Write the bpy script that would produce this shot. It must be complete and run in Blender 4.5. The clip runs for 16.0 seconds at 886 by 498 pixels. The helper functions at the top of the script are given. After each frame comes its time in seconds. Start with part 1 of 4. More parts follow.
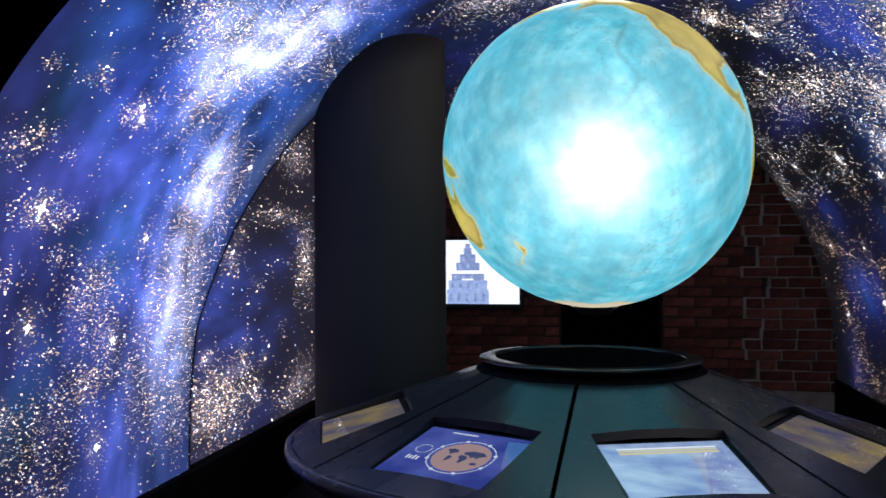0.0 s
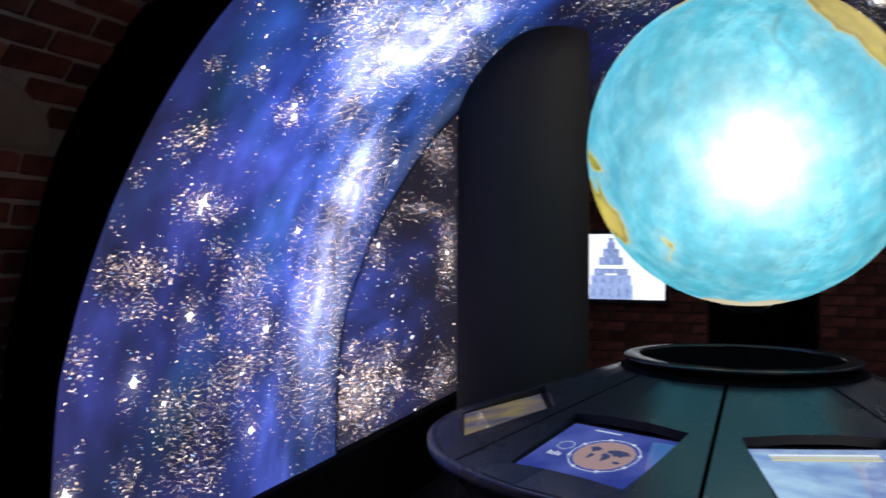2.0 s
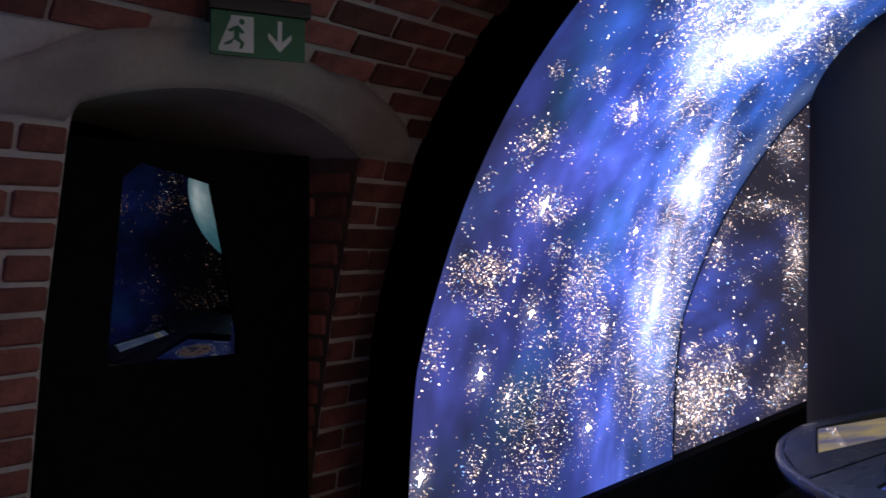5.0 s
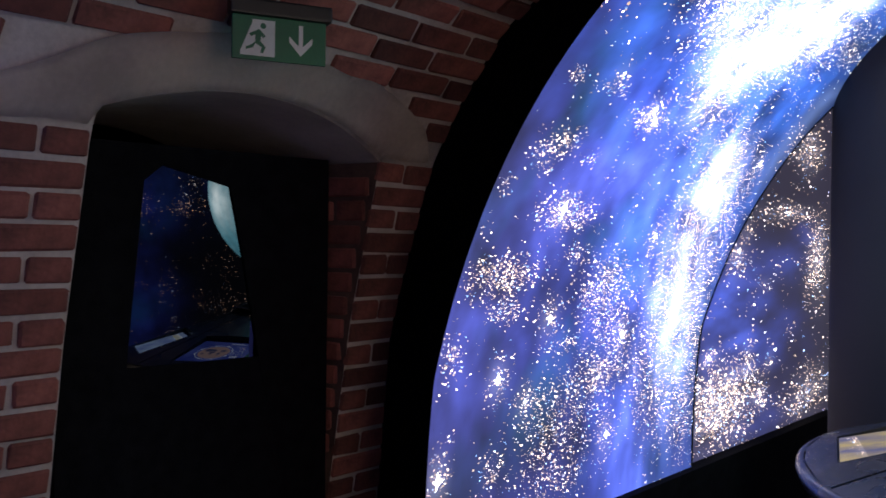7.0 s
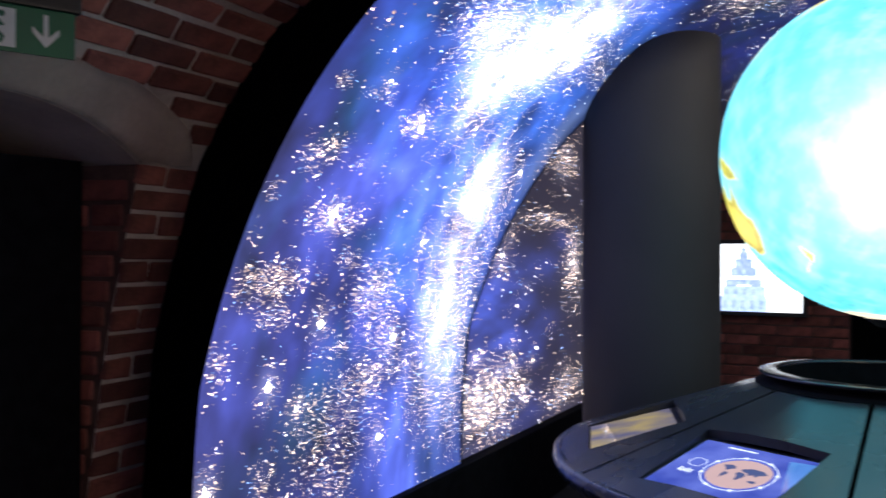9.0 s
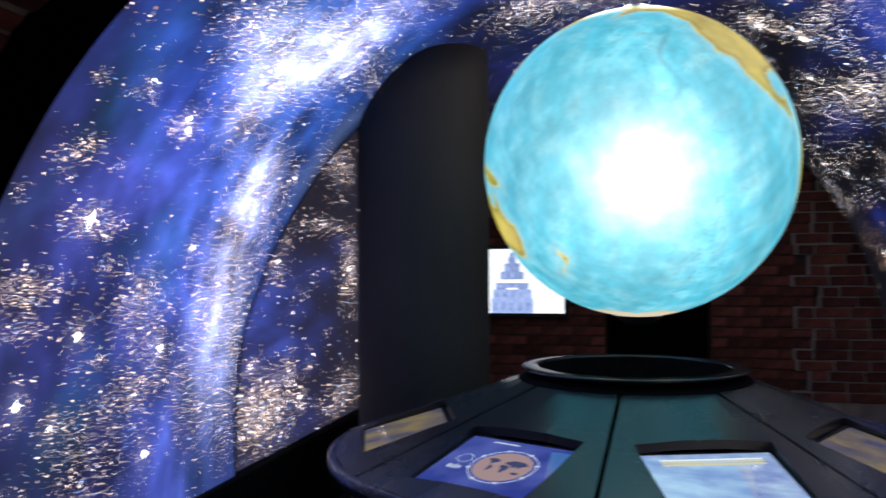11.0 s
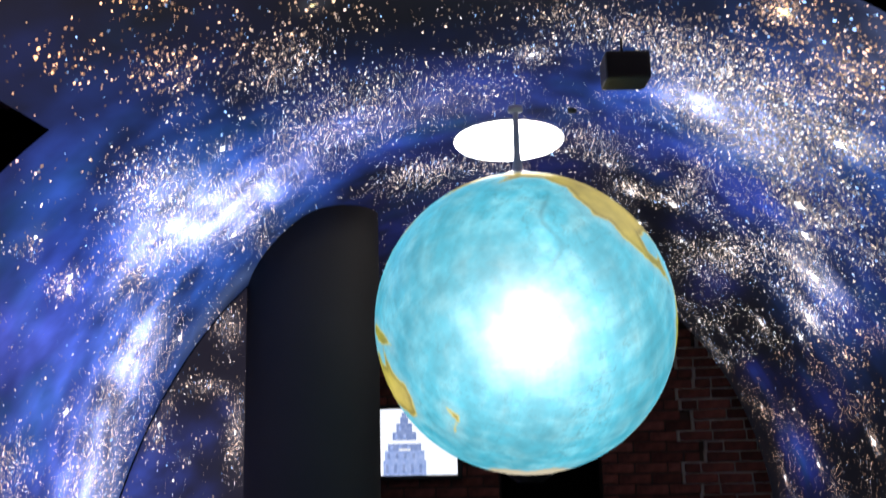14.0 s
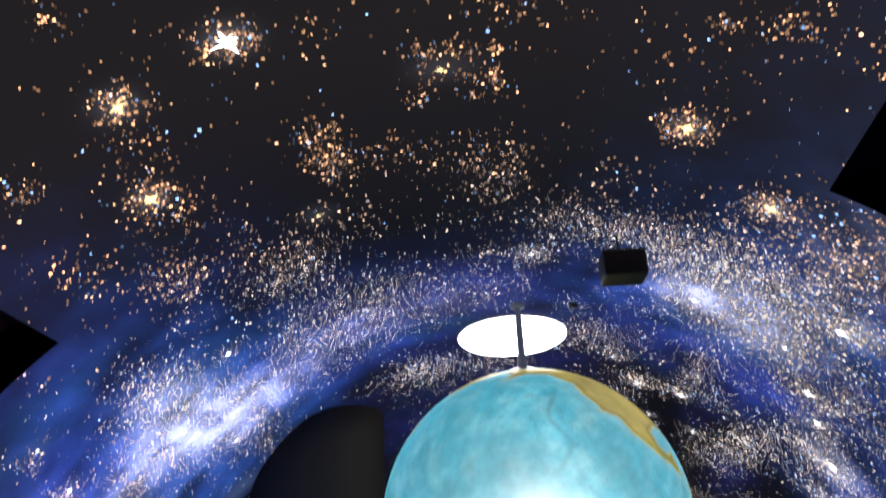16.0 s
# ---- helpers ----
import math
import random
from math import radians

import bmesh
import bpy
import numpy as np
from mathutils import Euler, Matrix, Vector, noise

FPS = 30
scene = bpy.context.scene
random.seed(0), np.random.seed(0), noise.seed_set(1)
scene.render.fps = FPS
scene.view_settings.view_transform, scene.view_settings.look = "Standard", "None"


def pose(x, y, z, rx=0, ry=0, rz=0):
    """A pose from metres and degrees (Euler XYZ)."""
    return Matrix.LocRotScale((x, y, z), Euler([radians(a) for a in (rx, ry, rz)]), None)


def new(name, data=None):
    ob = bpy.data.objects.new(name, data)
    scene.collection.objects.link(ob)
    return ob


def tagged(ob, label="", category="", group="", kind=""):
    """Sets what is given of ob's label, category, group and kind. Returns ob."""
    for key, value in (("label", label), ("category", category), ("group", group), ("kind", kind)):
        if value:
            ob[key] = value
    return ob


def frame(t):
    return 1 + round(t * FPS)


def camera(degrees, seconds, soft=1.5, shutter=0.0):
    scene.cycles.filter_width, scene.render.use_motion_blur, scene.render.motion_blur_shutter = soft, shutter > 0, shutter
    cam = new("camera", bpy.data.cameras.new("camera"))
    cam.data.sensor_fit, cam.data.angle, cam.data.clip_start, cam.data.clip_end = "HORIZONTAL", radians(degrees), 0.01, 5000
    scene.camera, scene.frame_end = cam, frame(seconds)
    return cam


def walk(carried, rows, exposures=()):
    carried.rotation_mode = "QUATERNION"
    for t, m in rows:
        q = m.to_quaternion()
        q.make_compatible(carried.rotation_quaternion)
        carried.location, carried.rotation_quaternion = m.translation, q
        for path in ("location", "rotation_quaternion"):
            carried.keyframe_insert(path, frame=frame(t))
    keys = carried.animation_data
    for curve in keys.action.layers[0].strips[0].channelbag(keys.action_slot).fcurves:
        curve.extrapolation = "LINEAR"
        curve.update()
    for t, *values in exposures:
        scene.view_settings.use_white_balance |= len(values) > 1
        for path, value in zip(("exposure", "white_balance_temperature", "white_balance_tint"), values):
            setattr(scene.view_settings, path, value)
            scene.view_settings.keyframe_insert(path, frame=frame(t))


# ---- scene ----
# ---- camera and its walk ----
cam = camera(53.40, 16.0, soft=1.5, shutter=0.8)
PATH = [
    (0.0, -0.0609, 0.0147, 1.4850, 9.915, 0.092, 0.284),
    (0.5, -0.0620, 0.0144, 1.4860, 11.511, 0.008, 0.229),
    (1.0, -0.0642, 0.0140, 1.4876, 13.309, -0.074, 0.107),
    (1.5, -0.0671, 0.0130, 1.4879, 15.308, -0.169, 0.044),
    (2.0, -0.0678, 0.0154, 1.4888, 19.063, -0.335, -0.102),
    (2.5, -0.0705, 0.0165, 1.4911, 22.385, -0.482, -0.159),
    (3.0, -0.0740, 0.0153, 1.4923, 26.137, -0.566, -0.245),
    (3.5, -0.0789, 0.0120, 1.4946, 30.026, -0.613, -0.136),
    (4.0, -0.0835, 0.0052, 1.4998, 34.478, -0.696, -0.227),
    (4.5, -0.0883, 0.0001, 1.5000, 37.951, -0.688, -0.257),
    (5.0, -0.0917, -0.0044, 1.5019, 40.317, -0.638, -0.294),
    (5.2, -0.0932, -0.0064, 1.5024, 41.004, -0.589, -0.316),
    (6.2, -0.0955, -0.0048, 1.5029, 42.577, -0.419, -0.463),
    (7.3, -0.0972, -0.0039, 1.5032, 40.408, -0.303, -0.622),
    (7.5, -0.0933, 0.0001, 1.5022, 39.513, -0.232, -0.468),
    (8.0, -0.0860, 0.0023, 1.4998, 36.537, -0.055, -0.541),
    (8.5, -0.0759, 0.0058, 1.4928, 31.930, 0.213, -0.446),
    (8.7, -0.0765, 0.0071, 1.4916, 29.782, 0.247, -0.323),
    (10.8, -0.0459, 0.0171, 1.4843, 14.938, 0.654, 0.349),
    (11.0, -0.0454, 0.0170, 1.4831, 12.907, 0.717, 0.385),
    (11.5, -0.0382, 0.0189, 1.4834, 8.676, 0.765, 0.295),
    (12.0, -0.0368, 0.0170, 1.4817, 6.191, 0.801, 0.231),
    (12.5, -0.0377, 0.0164, 1.4835, 5.928, 0.812, 0.167),
    (13.0, -0.0431, 0.0177, 1.4965, 5.950, 2.640, 0.473),
    (13.5, -0.0377, 0.0127, 1.4833, 6.084, 7.679, 0.992),
    (14.0, -0.0336, 0.0030, 1.4769, 6.022, 10.949, 1.366),
    (14.5, -0.0320, -0.0069, 1.4787, 6.092, 14.214, 1.626),
    (15.0, -0.0342, -0.0159, 1.4862, 6.228, 17.145, 2.176),
    (15.5, -0.0350, -0.0212, 1.4943, 6.506, 19.983, 2.528),
    (16.0, -0.0339, -0.0252, 1.5003, 6.716, 23.339, 2.877),
]
walk(cam, [(t, pose(x, y, z, 90 + pitch, roll, yaw)) for t, x, y, z, yaw, pitch, roll in PATH],
     [(0, 0.0), (2.0, 0.1), (5.0, 0.55), (7.5, 1.22), (8.7, 1.2), (10.8, 0.28), (12.0, 0.03), (13.2, 0.15), (14.2, 0.0), (15.0, -0.15), (16.0, -0.36)])

# ---- world: a closed cellar, no daylight ----
world = bpy.data.worlds.new("dark")
world.use_nodes = True
world.node_tree.nodes["Background"].inputs[0].default_value = (0.01, 0.01, 0.012, 1)
world.node_tree.nodes["Background"].inputs[1].default_value = 0.05
scene.world = world

# ---- plan, in metres ----
AX, WIDE_L, WIDE_R, SPRING, RISE, POW_L, POW_R = -0.07, 1.9, 1.87, 0.45, 2.33, 2.4, 2.05
NEAR, FAR, BACK = 2.2, 7.4, -1.6
GLOBE = Vector((-0.070, 3.4, 1.840))
GLOBE_R = 0.573
DESK = Vector((-0.092, 3.4, 0.0))


def arch(deg):
    """Point (x, z) of the vault's section: -90 is the foot on one side, 0 the crown, 90 the other foot."""
    w, n = (WIDE_L, POW_L) if deg < 0 else (WIDE_R, POW_R)
    a = radians(abs(deg))
    return AX + math.copysign(w * math.sin(a) ** (2 / n), deg), SPRING + RISE * max(math.cos(a), 0) ** (2 / n)


# ---- materials ----
def nodes_of(name):
    m = bpy.data.materials.new(name)
    m.use_nodes = True
    return m, m.node_tree.nodes, m.node_tree.links, m.node_tree.nodes["Principled BSDF"]


def surface(name, dark, light, rough=0.6, metal=0.0, scale=30.0, bump=0.2, fine=180.0, coat=0.0, per_object=0.0, spec=0.5):
    """A two-scale noisy surface between two colours, with relief."""
    m, n, l, b = nodes_of(name)
    co = n.new("ShaderNodeTexCoord")
    big, small = n.new("ShaderNodeTexNoise"), n.new("ShaderNodeTexNoise")
    big.inputs["Scale"].default_value, big.inputs["Detail"].default_value = scale, 6
    small.inputs["Scale"].default_value, small.inputs["Detail"].default_value = fine, 4
    l.new(co.outputs["Object"], big.inputs["Vector"]), l.new(co.outputs["Object"], small.inputs["Vector"])
    mixf = n.new("ShaderNodeMath")
    mixf.operation = "MULTIPLY_ADD"
    l.new(small.outputs["Fac"], mixf.inputs[0])
    mixf.inputs[1].default_value = 0.35
    l.new(big.outputs["Fac"], mixf.inputs[2])
    ramp = n.new("ShaderNodeValToRGB")
    ramp.color_ramp.elements[0].position, ramp.color_ramp.elements[1].position = 0.45, 0.9
    ramp.color_ramp.elements[0].color, ramp.color_ramp.elements[1].color = (*dark, 1), (*light, 1)
    l.new(mixf.outputs[0], ramp.inputs[0])
    out = ramp.outputs[0]
    if per_object:
        info, hsv = n.new("ShaderNodeObjectInfo"), n.new("ShaderNodeHueSaturation")
        mp = n.new("ShaderNodeMapRange")
        mp.inputs[3].default_value, mp.inputs[4].default_value = 1 - per_object, 1 + per_object
        l.new(info.outputs["Random"], mp.inputs[0]), l.new(mp.outputs[0], hsv.inputs["Value"])
        l.new(out, hsv.inputs["Color"])
        out = hsv.outputs[0]
    l.new(out, b.inputs["Base Color"])
    rr = n.new("ShaderNodeMapRange")
    rr.inputs[3].default_value, rr.inputs[4].default_value = max(rough - 0.08, 0.02), min(rough + 0.08, 1)
    l.new(big.outputs["Fac"], rr.inputs[0]), l.new(rr.outputs[0], b.inputs["Roughness"])
    b.inputs["Metallic"].default_value = metal
    b.inputs["Specular IOR Level"].default_value = spec
    b.inputs["Coat Weight"].default_value = coat
    if bump:
        bp = n.new("ShaderNodeBump")
        bp.inputs["Strength"].default_value, bp.inputs["Distance"].default_value = bump, 0.004
        l.new(mixf.outputs[0], bp.inputs["Height"]), l.new(bp.outputs[0], b.inputs["Normal"])
    return m


def glowing(name, strength, attribute="", colour=(1, 1, 1), rough=0.5, base=(0.03, 0.03, 0.035), per_island=False, sampled=True, spec=0.3):
    """A surface that gives off light of its own colour (a lit print, a screen, a lamp)."""
    m, n, l, b = nodes_of(name)
    b.inputs["Base Color"].default_value = (*base, 1)
    b.inputs["Roughness"].default_value = rough
    b.inputs["Specular IOR Level"].default_value = spec
    b.inputs["Emission Color"].default_value = (*colour, 1)
    b.inputs["Emission Strength"].default_value = strength
    if attribute:
        at = n.new("ShaderNodeAttribute")
        at.attribute_name = attribute
        l.new(at.outputs["Color"], b.inputs["Emission Color"])
    if not sampled:
        m.cycles.emission_sampling = "NONE"
    return m


BRICK = surface("old red brick", (0.12, 0.042, 0.034), (0.31, 0.105, 0.08), 0.85, scale=14, bump=0.7, fine=90, per_object=0.45)
# darker brick and joints: far wall, and the doorway cheeks' shade put into colour
BRICK_DARK = surface("old brick, darker for far wall and cheek shade", (0.105, 0.033, 0.026), (0.28, 0.085, 0.062), 0.88, scale=14, bump=0.8, fine=90, per_object=0.5)
JOINT_DARK = surface("brick joints, darker for far wall and cheek shade", (0.05, 0.026, 0.021), (0.12, 0.07, 0.055), 0.95, scale=8, bump=0.8, fine=70)
PIER_MORTAR = surface("worn pale joints", (0.36, 0.30, 0.27), (0.60, 0.52, 0.47), 0.95, scale=7, bump=0.8, fine=70)
PAINTED = surface("light grey painted metal", (0.42, 0.42, 0.44), (0.52, 0.52, 0.54), 0.4, scale=20, bump=0.05)
MORTAR = surface("lime mortar", (0.38, 0.33, 0.30), (0.62, 0.55, 0.50), 0.95, scale=9, bump=0.8, fine=70)
PLASTER = surface("old lime plaster", (0.58, 0.49, 0.43), (0.80, 0.70, 0.62), 0.9, scale=5, bump=0.5, fine=60)
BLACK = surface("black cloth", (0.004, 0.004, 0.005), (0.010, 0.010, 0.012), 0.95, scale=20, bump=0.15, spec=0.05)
FLOOR = surface("dark floor", (0.006, 0.006, 0.008), (0.016, 0.016, 0.02), 0.6, scale=3, bump=0.15)
COLUMN = surface("anthracite fabric", (0.020, 0.018, 0.017), (0.031, 0.028, 0.027), 0.8, scale=2.5, bump=0.1, fine=400)
CONSOLE = surface("dark grey satin lacquer", (0.026, 0.031, 0.034), (0.036, 0.042, 0.046), 0.26, scale=4, bump=0.03, fine=300, spec=0.5)
CASE = surface("black plastic", (0.006, 0.006, 0.007), (0.012, 0.012, 0.013), 0.45, scale=20, bump=0.05)
SATIN = surface("black satin metal", (0.012, 0.012, 0.013), (0.02, 0.02, 0.022), 0.22, scale=15, bump=0.03)
STEEL = surface("brushed steel", (0.35, 0.35, 0.38), (0.55, 0.55, 0.58), 0.35, metal=1.0, scale=30, bump=0.05)
GLASS = surface("dark mirror-coated glass", (0.062, 0.062, 0.064), (0.072, 0.072, 0.075), 0.03, metal=1.0, scale=2, bump=0.0)
for _link in list(GLASS.node_tree.nodes["Principled BSDF"].inputs["Roughness"].links):
    GLASS.node_tree.links.remove(_link)
GLASS.node_tree.nodes["Principled BSDF"].inputs["Roughness"].default_value = 0.01
SKY = glowing("lit star print on stretched fabric", 1.0, "print", rough=0.7, base=(0.012, 0.012, 0.014), sampled=False, spec=0.05)
STAR = glowing("lit star specks", 1.0, "print", rough=0.6)
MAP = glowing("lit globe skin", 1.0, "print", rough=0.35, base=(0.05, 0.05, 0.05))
LAMP = glowing("white lamp disc", 9.0, colour=(1.0, 0.94, 0.88))


# ---- helpers for meshes ----
def finish(bm, name, material, smooth=False):
    me = bpy.data.meshes.new(name)
    bm.normal_update()
    bm.to_mesh(me)
    bm.free()
    me.materials.append(material)
    if smooth:
        me.polygons.foreach_set("use_smooth", [True] * len(me.polygons))
    return me


def thing(name, label, category, group="", kind="", at=(0, 0, 0)):
    ob = new(name)
    ob.empty_display_size = 0.1
    ob.location = at
    return tagged(ob, label, category, group, kind)


def part(name, bm, material, parent=None, label="", smooth=False):
    ob = new(name, finish(bm, name, material, smooth))
    if parent is not None:
        ob.parent = parent
        up, off = parent, Vector()
        while up is not None:
            off += up.location
            up = up.parent
        ob.location = -off
    return tagged(ob, label)


def solid(bm, lo, hi, m=Matrix(), bevel=0.0, taper=1.0):
    """A box from lo to hi in the frame m, with bevelled edges; taper shrinks its top."""
    lo, hi = Vector(lo), Vector(hi)
    mid = (lo + hi) / 2
    made = bmesh.ops.create_cube(bm, size=1)["verts"]
    for v in made:
        p = Vector([mid[i] + v.co[i] * (hi[i] - lo[i]) for i in range(3)])
        if v.co.z > 0:
            p.x, p.y = mid.x + (p.x - mid.x) * taper, mid.y + (p.y - mid.y) * taper
        v.co = m @ p
    if bevel:
        edges = list({e for v in made for e in v.link_edges})
        bmesh.ops.bevel(bm, geom=edges, offset=bevel, segments=2, affect="EDGES", profile=0.6)
    return bm


def box(lo, hi, m=Matrix(), bevel=0.0, taper=1.0):
    return solid(bmesh.new(), lo, hi, m, bevel, taper)


def lathe(profile, steps=96, centre=(0, 0), start=0.0, sweep=360.0, close=False):
    """Turn a profile of (radius, height) round an upright axis."""
    bm = bmesh.new()
    full = abs(sweep - 360) < 1e-6
    rings = []
    for i in range(steps if full else steps + 1):
        a = radians(start + sweep * i / steps)
        rings.append([bm.verts.new((centre[0] + r * math.cos(a), centre[1] + r * math.sin(a), z)) for r, z in profile])
    pairs = list(zip(rings, rings[1:])) + ([(rings[-1], rings[0])] if full else [])
    for a, b in pairs:
        for k in range(len(profile) - 1 + (1 if close else 0)):
            q = (k + 1) % len(profile)
            bm.faces.new((a[k], b[k], b[q], a[q]))
    return bm


def sheet(rows, skip=None):
    """A mesh from a grid of points; skip(i, j) leaves cells out."""
    bm = bmesh.new()
    vs = [[bm.verts.new(p) for p in row] for row in rows]
    for i in range(len(vs) - 1):
        for j in range(len(vs[0]) - 1):
            if not (skip and skip(i, j)):
                bm.faces.new((vs[i][j], vs[i + 1][j], vs[i + 1][j + 1], vs[i][j + 1]))
    for v in [v for v in bm.verts if not v.link_faces]:
        bm.verts.remove(v)
    return bm


def plain_mesh(name, verts, faces, material, colours=None, smooth=False):
    me = bpy.data.meshes.new(name)
    me.from_pydata(verts, [], faces)
    me.materials.append(material)
    if smooth:
        me.polygons.foreach_set("use_smooth", [True] * len(me.polygons))
    if colours is not None:
        at = me.attributes.new("print", "FLOAT_COLOR", "POINT")
        at.data.foreach_set("color", np.concatenate([colours, np.ones((len(colours), 1))], 1).astype(np.float32).ravel())
    return me


# ---- the star print: where it is blue, where it is bright, where the stars crowd ----
# each row: angle on the vault, distance along it, spread in degrees, spread in metres, weight
BLUE = [(-64, 2.75, 17, 0.6, 1.05), (-76, 3.4, 14, 0.45, 0.75), (-42, 3.3, 10, 0.42, 0.95), (-20, 3.75, 11, 0.3, 0.75),
        (-3, 3.5, 12, 0.28, 0.8), (20, 3.7, 10, 0.35, 0.7), (35, 2.8, 7, 0.3, 0.4), (60, 2.9, 7, 0.25, 0.8), (80, 3.1, 6, 0.2, 0.8), (-5, 4.6, 12, 0.5, 0.2), (-14, 5.6, 10, 0.6, 0.25)]
BLUE_RIGHT = [(51.6, 4.11, 2.9, 0.33, 0.95), (32.1, 4, 3.4, 0.34, 0.85), (39.1, 3.74, 3.5, 0.33, 0.45), (38.5, 5.67, 2.4, 0.38, 0.4), (72.3, 6.28, 4.4, 0.25, 0.9), (61.4, 5.28, 3, 0.3, 0.35),
              (57.3, 6.43, 2.6, 0.28, 0.3), (28.5, 4.77, 1.8, 0.21, 0.4), (85.4, 6.8, 3.6, 0.16, 0.4)]
BLUE = BLUE + BLUE_RIGHT
HAZE = [(-41, 3.3, 3.5, 0.24, 1.5), (-36, 3.55, 3.5, 0.16, 1.1), (-31, 3.66, 4, 0.15, 0.6), (-48, 3.25, 4, 0.12, 0.8),
        (-58, 3.66, 4, 0.13, 0.95), (-65, 3.6, 5, 0.14, 0.55), (-72, 3.66, 5, 0.14, 0.5), (-79, 3.6, 6, 0.2, 0.4),
        (-22, 3.6, 5, 0.14, 0.25), (-8, 3.5, 5, 0.12, 0.25), (21, 3.25, 2.6, 0.10, 1.6), (28, 3.3, 5, 0.2, 0.8),
        (36, 2.94, 1.7, 0.06, 1.3), (34, 2.5, 5, 0.3, 0.3), (45.9, 4.2, 3, 0.12, 0.7), (50, 4.69, 2.5, 0.10, 0.6)]
CROWD_TOP = [(-13.6, 1.53, 1.3, 0.04, 2.2), (-22.3, 1.59, 0.9, 0.04, 1.3), (-25.4, 1.97, 1.1, 0.05, 2), (15.2, 2.08, 1.5, 0.06, 2.2), (23.9, 2.39, 1.5, 0.07, 2.2), (-2.5, 1.72, 1, 0.03, 1.3),
             (-0, 1.74, 1, 0.02, 1.3), (0.1, 1.86, 0.9, 0.06, 1), (-3.8, 1.93, 0.7, 0.03, 0.8), (-0.7, 1.93, 0.5, 0.02, 1.3), (16.1, 1.63, 1, 0.02, 1.6), (19.9, 1.59, 1.5, 0.04, 1.1),
             (-11.3, 2.01, 1.6, 0.08, 0.9), (-11, 2.16, 1.3, 0.08, 1.2), (-6.2, 2.17, 1.6, 0.08, 0.5), (-0.4, 2.36, 1.6, 0.16, 0.9), (-31.6, 1.69, 0.9, 0.04, 1.2), (-22.2, 1.28, 1.1, 0.04, 0.6)]
CROWD_BAND = [(-8.3, 1.56, 1.1, 0.05, 0.6), (4.2, 1.62, 1.5, 0.03, 0.6), (-24.1, 2.11, 1.8, 0.08, 0.9), (-22.8, 1.76, 1.8, 0.07, 0.6), (-21.2, 2.43, 1.4, 0.09, 0.7), (-33.7, 2.11, 1.6, 0.09, 0.9),
              (-28.7, 2.44, 2, 0.11, 1.5), (-20.6, 2.75, 3.4, 0.14, 1.3), (-10.8, 3.2, 3.9, 0.12, 1.3), (-1.6, 3.31, 2.3, 0.1, 1.4), (2.1, 3.05, 1.8, 0.06, 2.4), (5.7, 2.75, 2.6, 0.12, 1.2),
              (11.5, 2.79, 2.8, 0.11, 1.8), (16.6, 2.94, 2.6, 0.17, 2.4), (23.3, 2.98, 3.5, 0.22, 3), (30.7, 3.08, 3.1, 0.25, 2), (32.1, 2.58, 2, 0.15, 1.6)]
CROWD_LOW = [(-17.6, 3.43, 4.7, 0.21, 2), (-24.3, 3.3, 2.2, 0.13, 1.6), (-39.1, 2.93, 1.8, 0.16, 1.6), (-41.3, 3.15, 2, 0.19, 2.6), (-37.3, 3.72, 2.5, 0.25, 2.2), (9.2, 4.02, 2.3, 0.14, 1.8),
             (-3.8, 4.45, 2.6, 0.1, 1.2), (-13.1, 4.4, 3, 0.18, 1.4), (25.1, 4.2, 1.5, 0.18, 1.2), (35.9, 5.22, 2.6, 0.39, 1.4), (14.4, 4.21, 2, 0.14, 0.9)]
CROWD_SIDE = [(-70.2, 2.32, 1.3, 0.12, 2.6), (-73.3, 2.35, 0.8, 0.08, 1.6), (-64.3, 2.59, 1, 0.13, 2.2), (-71.9, 2.97, 2.6, 0.13, 2), (-76.5, 3.09, 1.6, 0.1, 1.4), (-68.1, 2.72, 0.7, 0.07, 1.2),
              (-58.7, 2.36, 1.4, 0.07, 1.1), (-57.1, 2.44, 1, 0.06, 0.8), (-58.5, 2.61, 0.6, 0.05, 0.9), (-50.9, 2.33, 0.7, 0.03, 1.3), (-51.4, 2.56, 0.5, 0.06, 1.1), (-53.5, 2.86, 0.8, 0.11, 1.2),
              (-62, 2.19, 0.7, 0.03, 0.9), (-66.4, 2.16, 1.2, 0.02, 0.6)]
CROWD_FOOT = [(-76.8, 2.11, 1.5, 0.04, 1.8), (-76.7, 2.74, 0.6, 0.1, 1.2), (-80, 3.02, 1.3, 0.19, 2), (-81.2, 2.58, 0.5, 0.07, 1.2), (-83.4, 2.77, 2.4, 0.2, 1.5), (-85.7, 2.37, 1.2, 0.05, 1.6),
              (-87.4, 2.75, 1.3, 0.2, 1.4), (-83.6, 3.52, 2, 0.14, 1), (-83.1, 2.14, 0.7, 0.03, 0.6), (-85.2, 2.11, 0.5, 0.03, 1.8), (-79, 3.43, 2.4, 0.13, 0.8), (-87.9, 4.04, 2.2, 0.12, 1),
              (-73.7, 3.52, 2.6, 0.12, 1.2), (-64, 3.92, 5, 0.09, 1.1), (-76, 3.82, 5, 0.08, 1.2), (-84, 3.78, 4, 0.1, 1.1)]
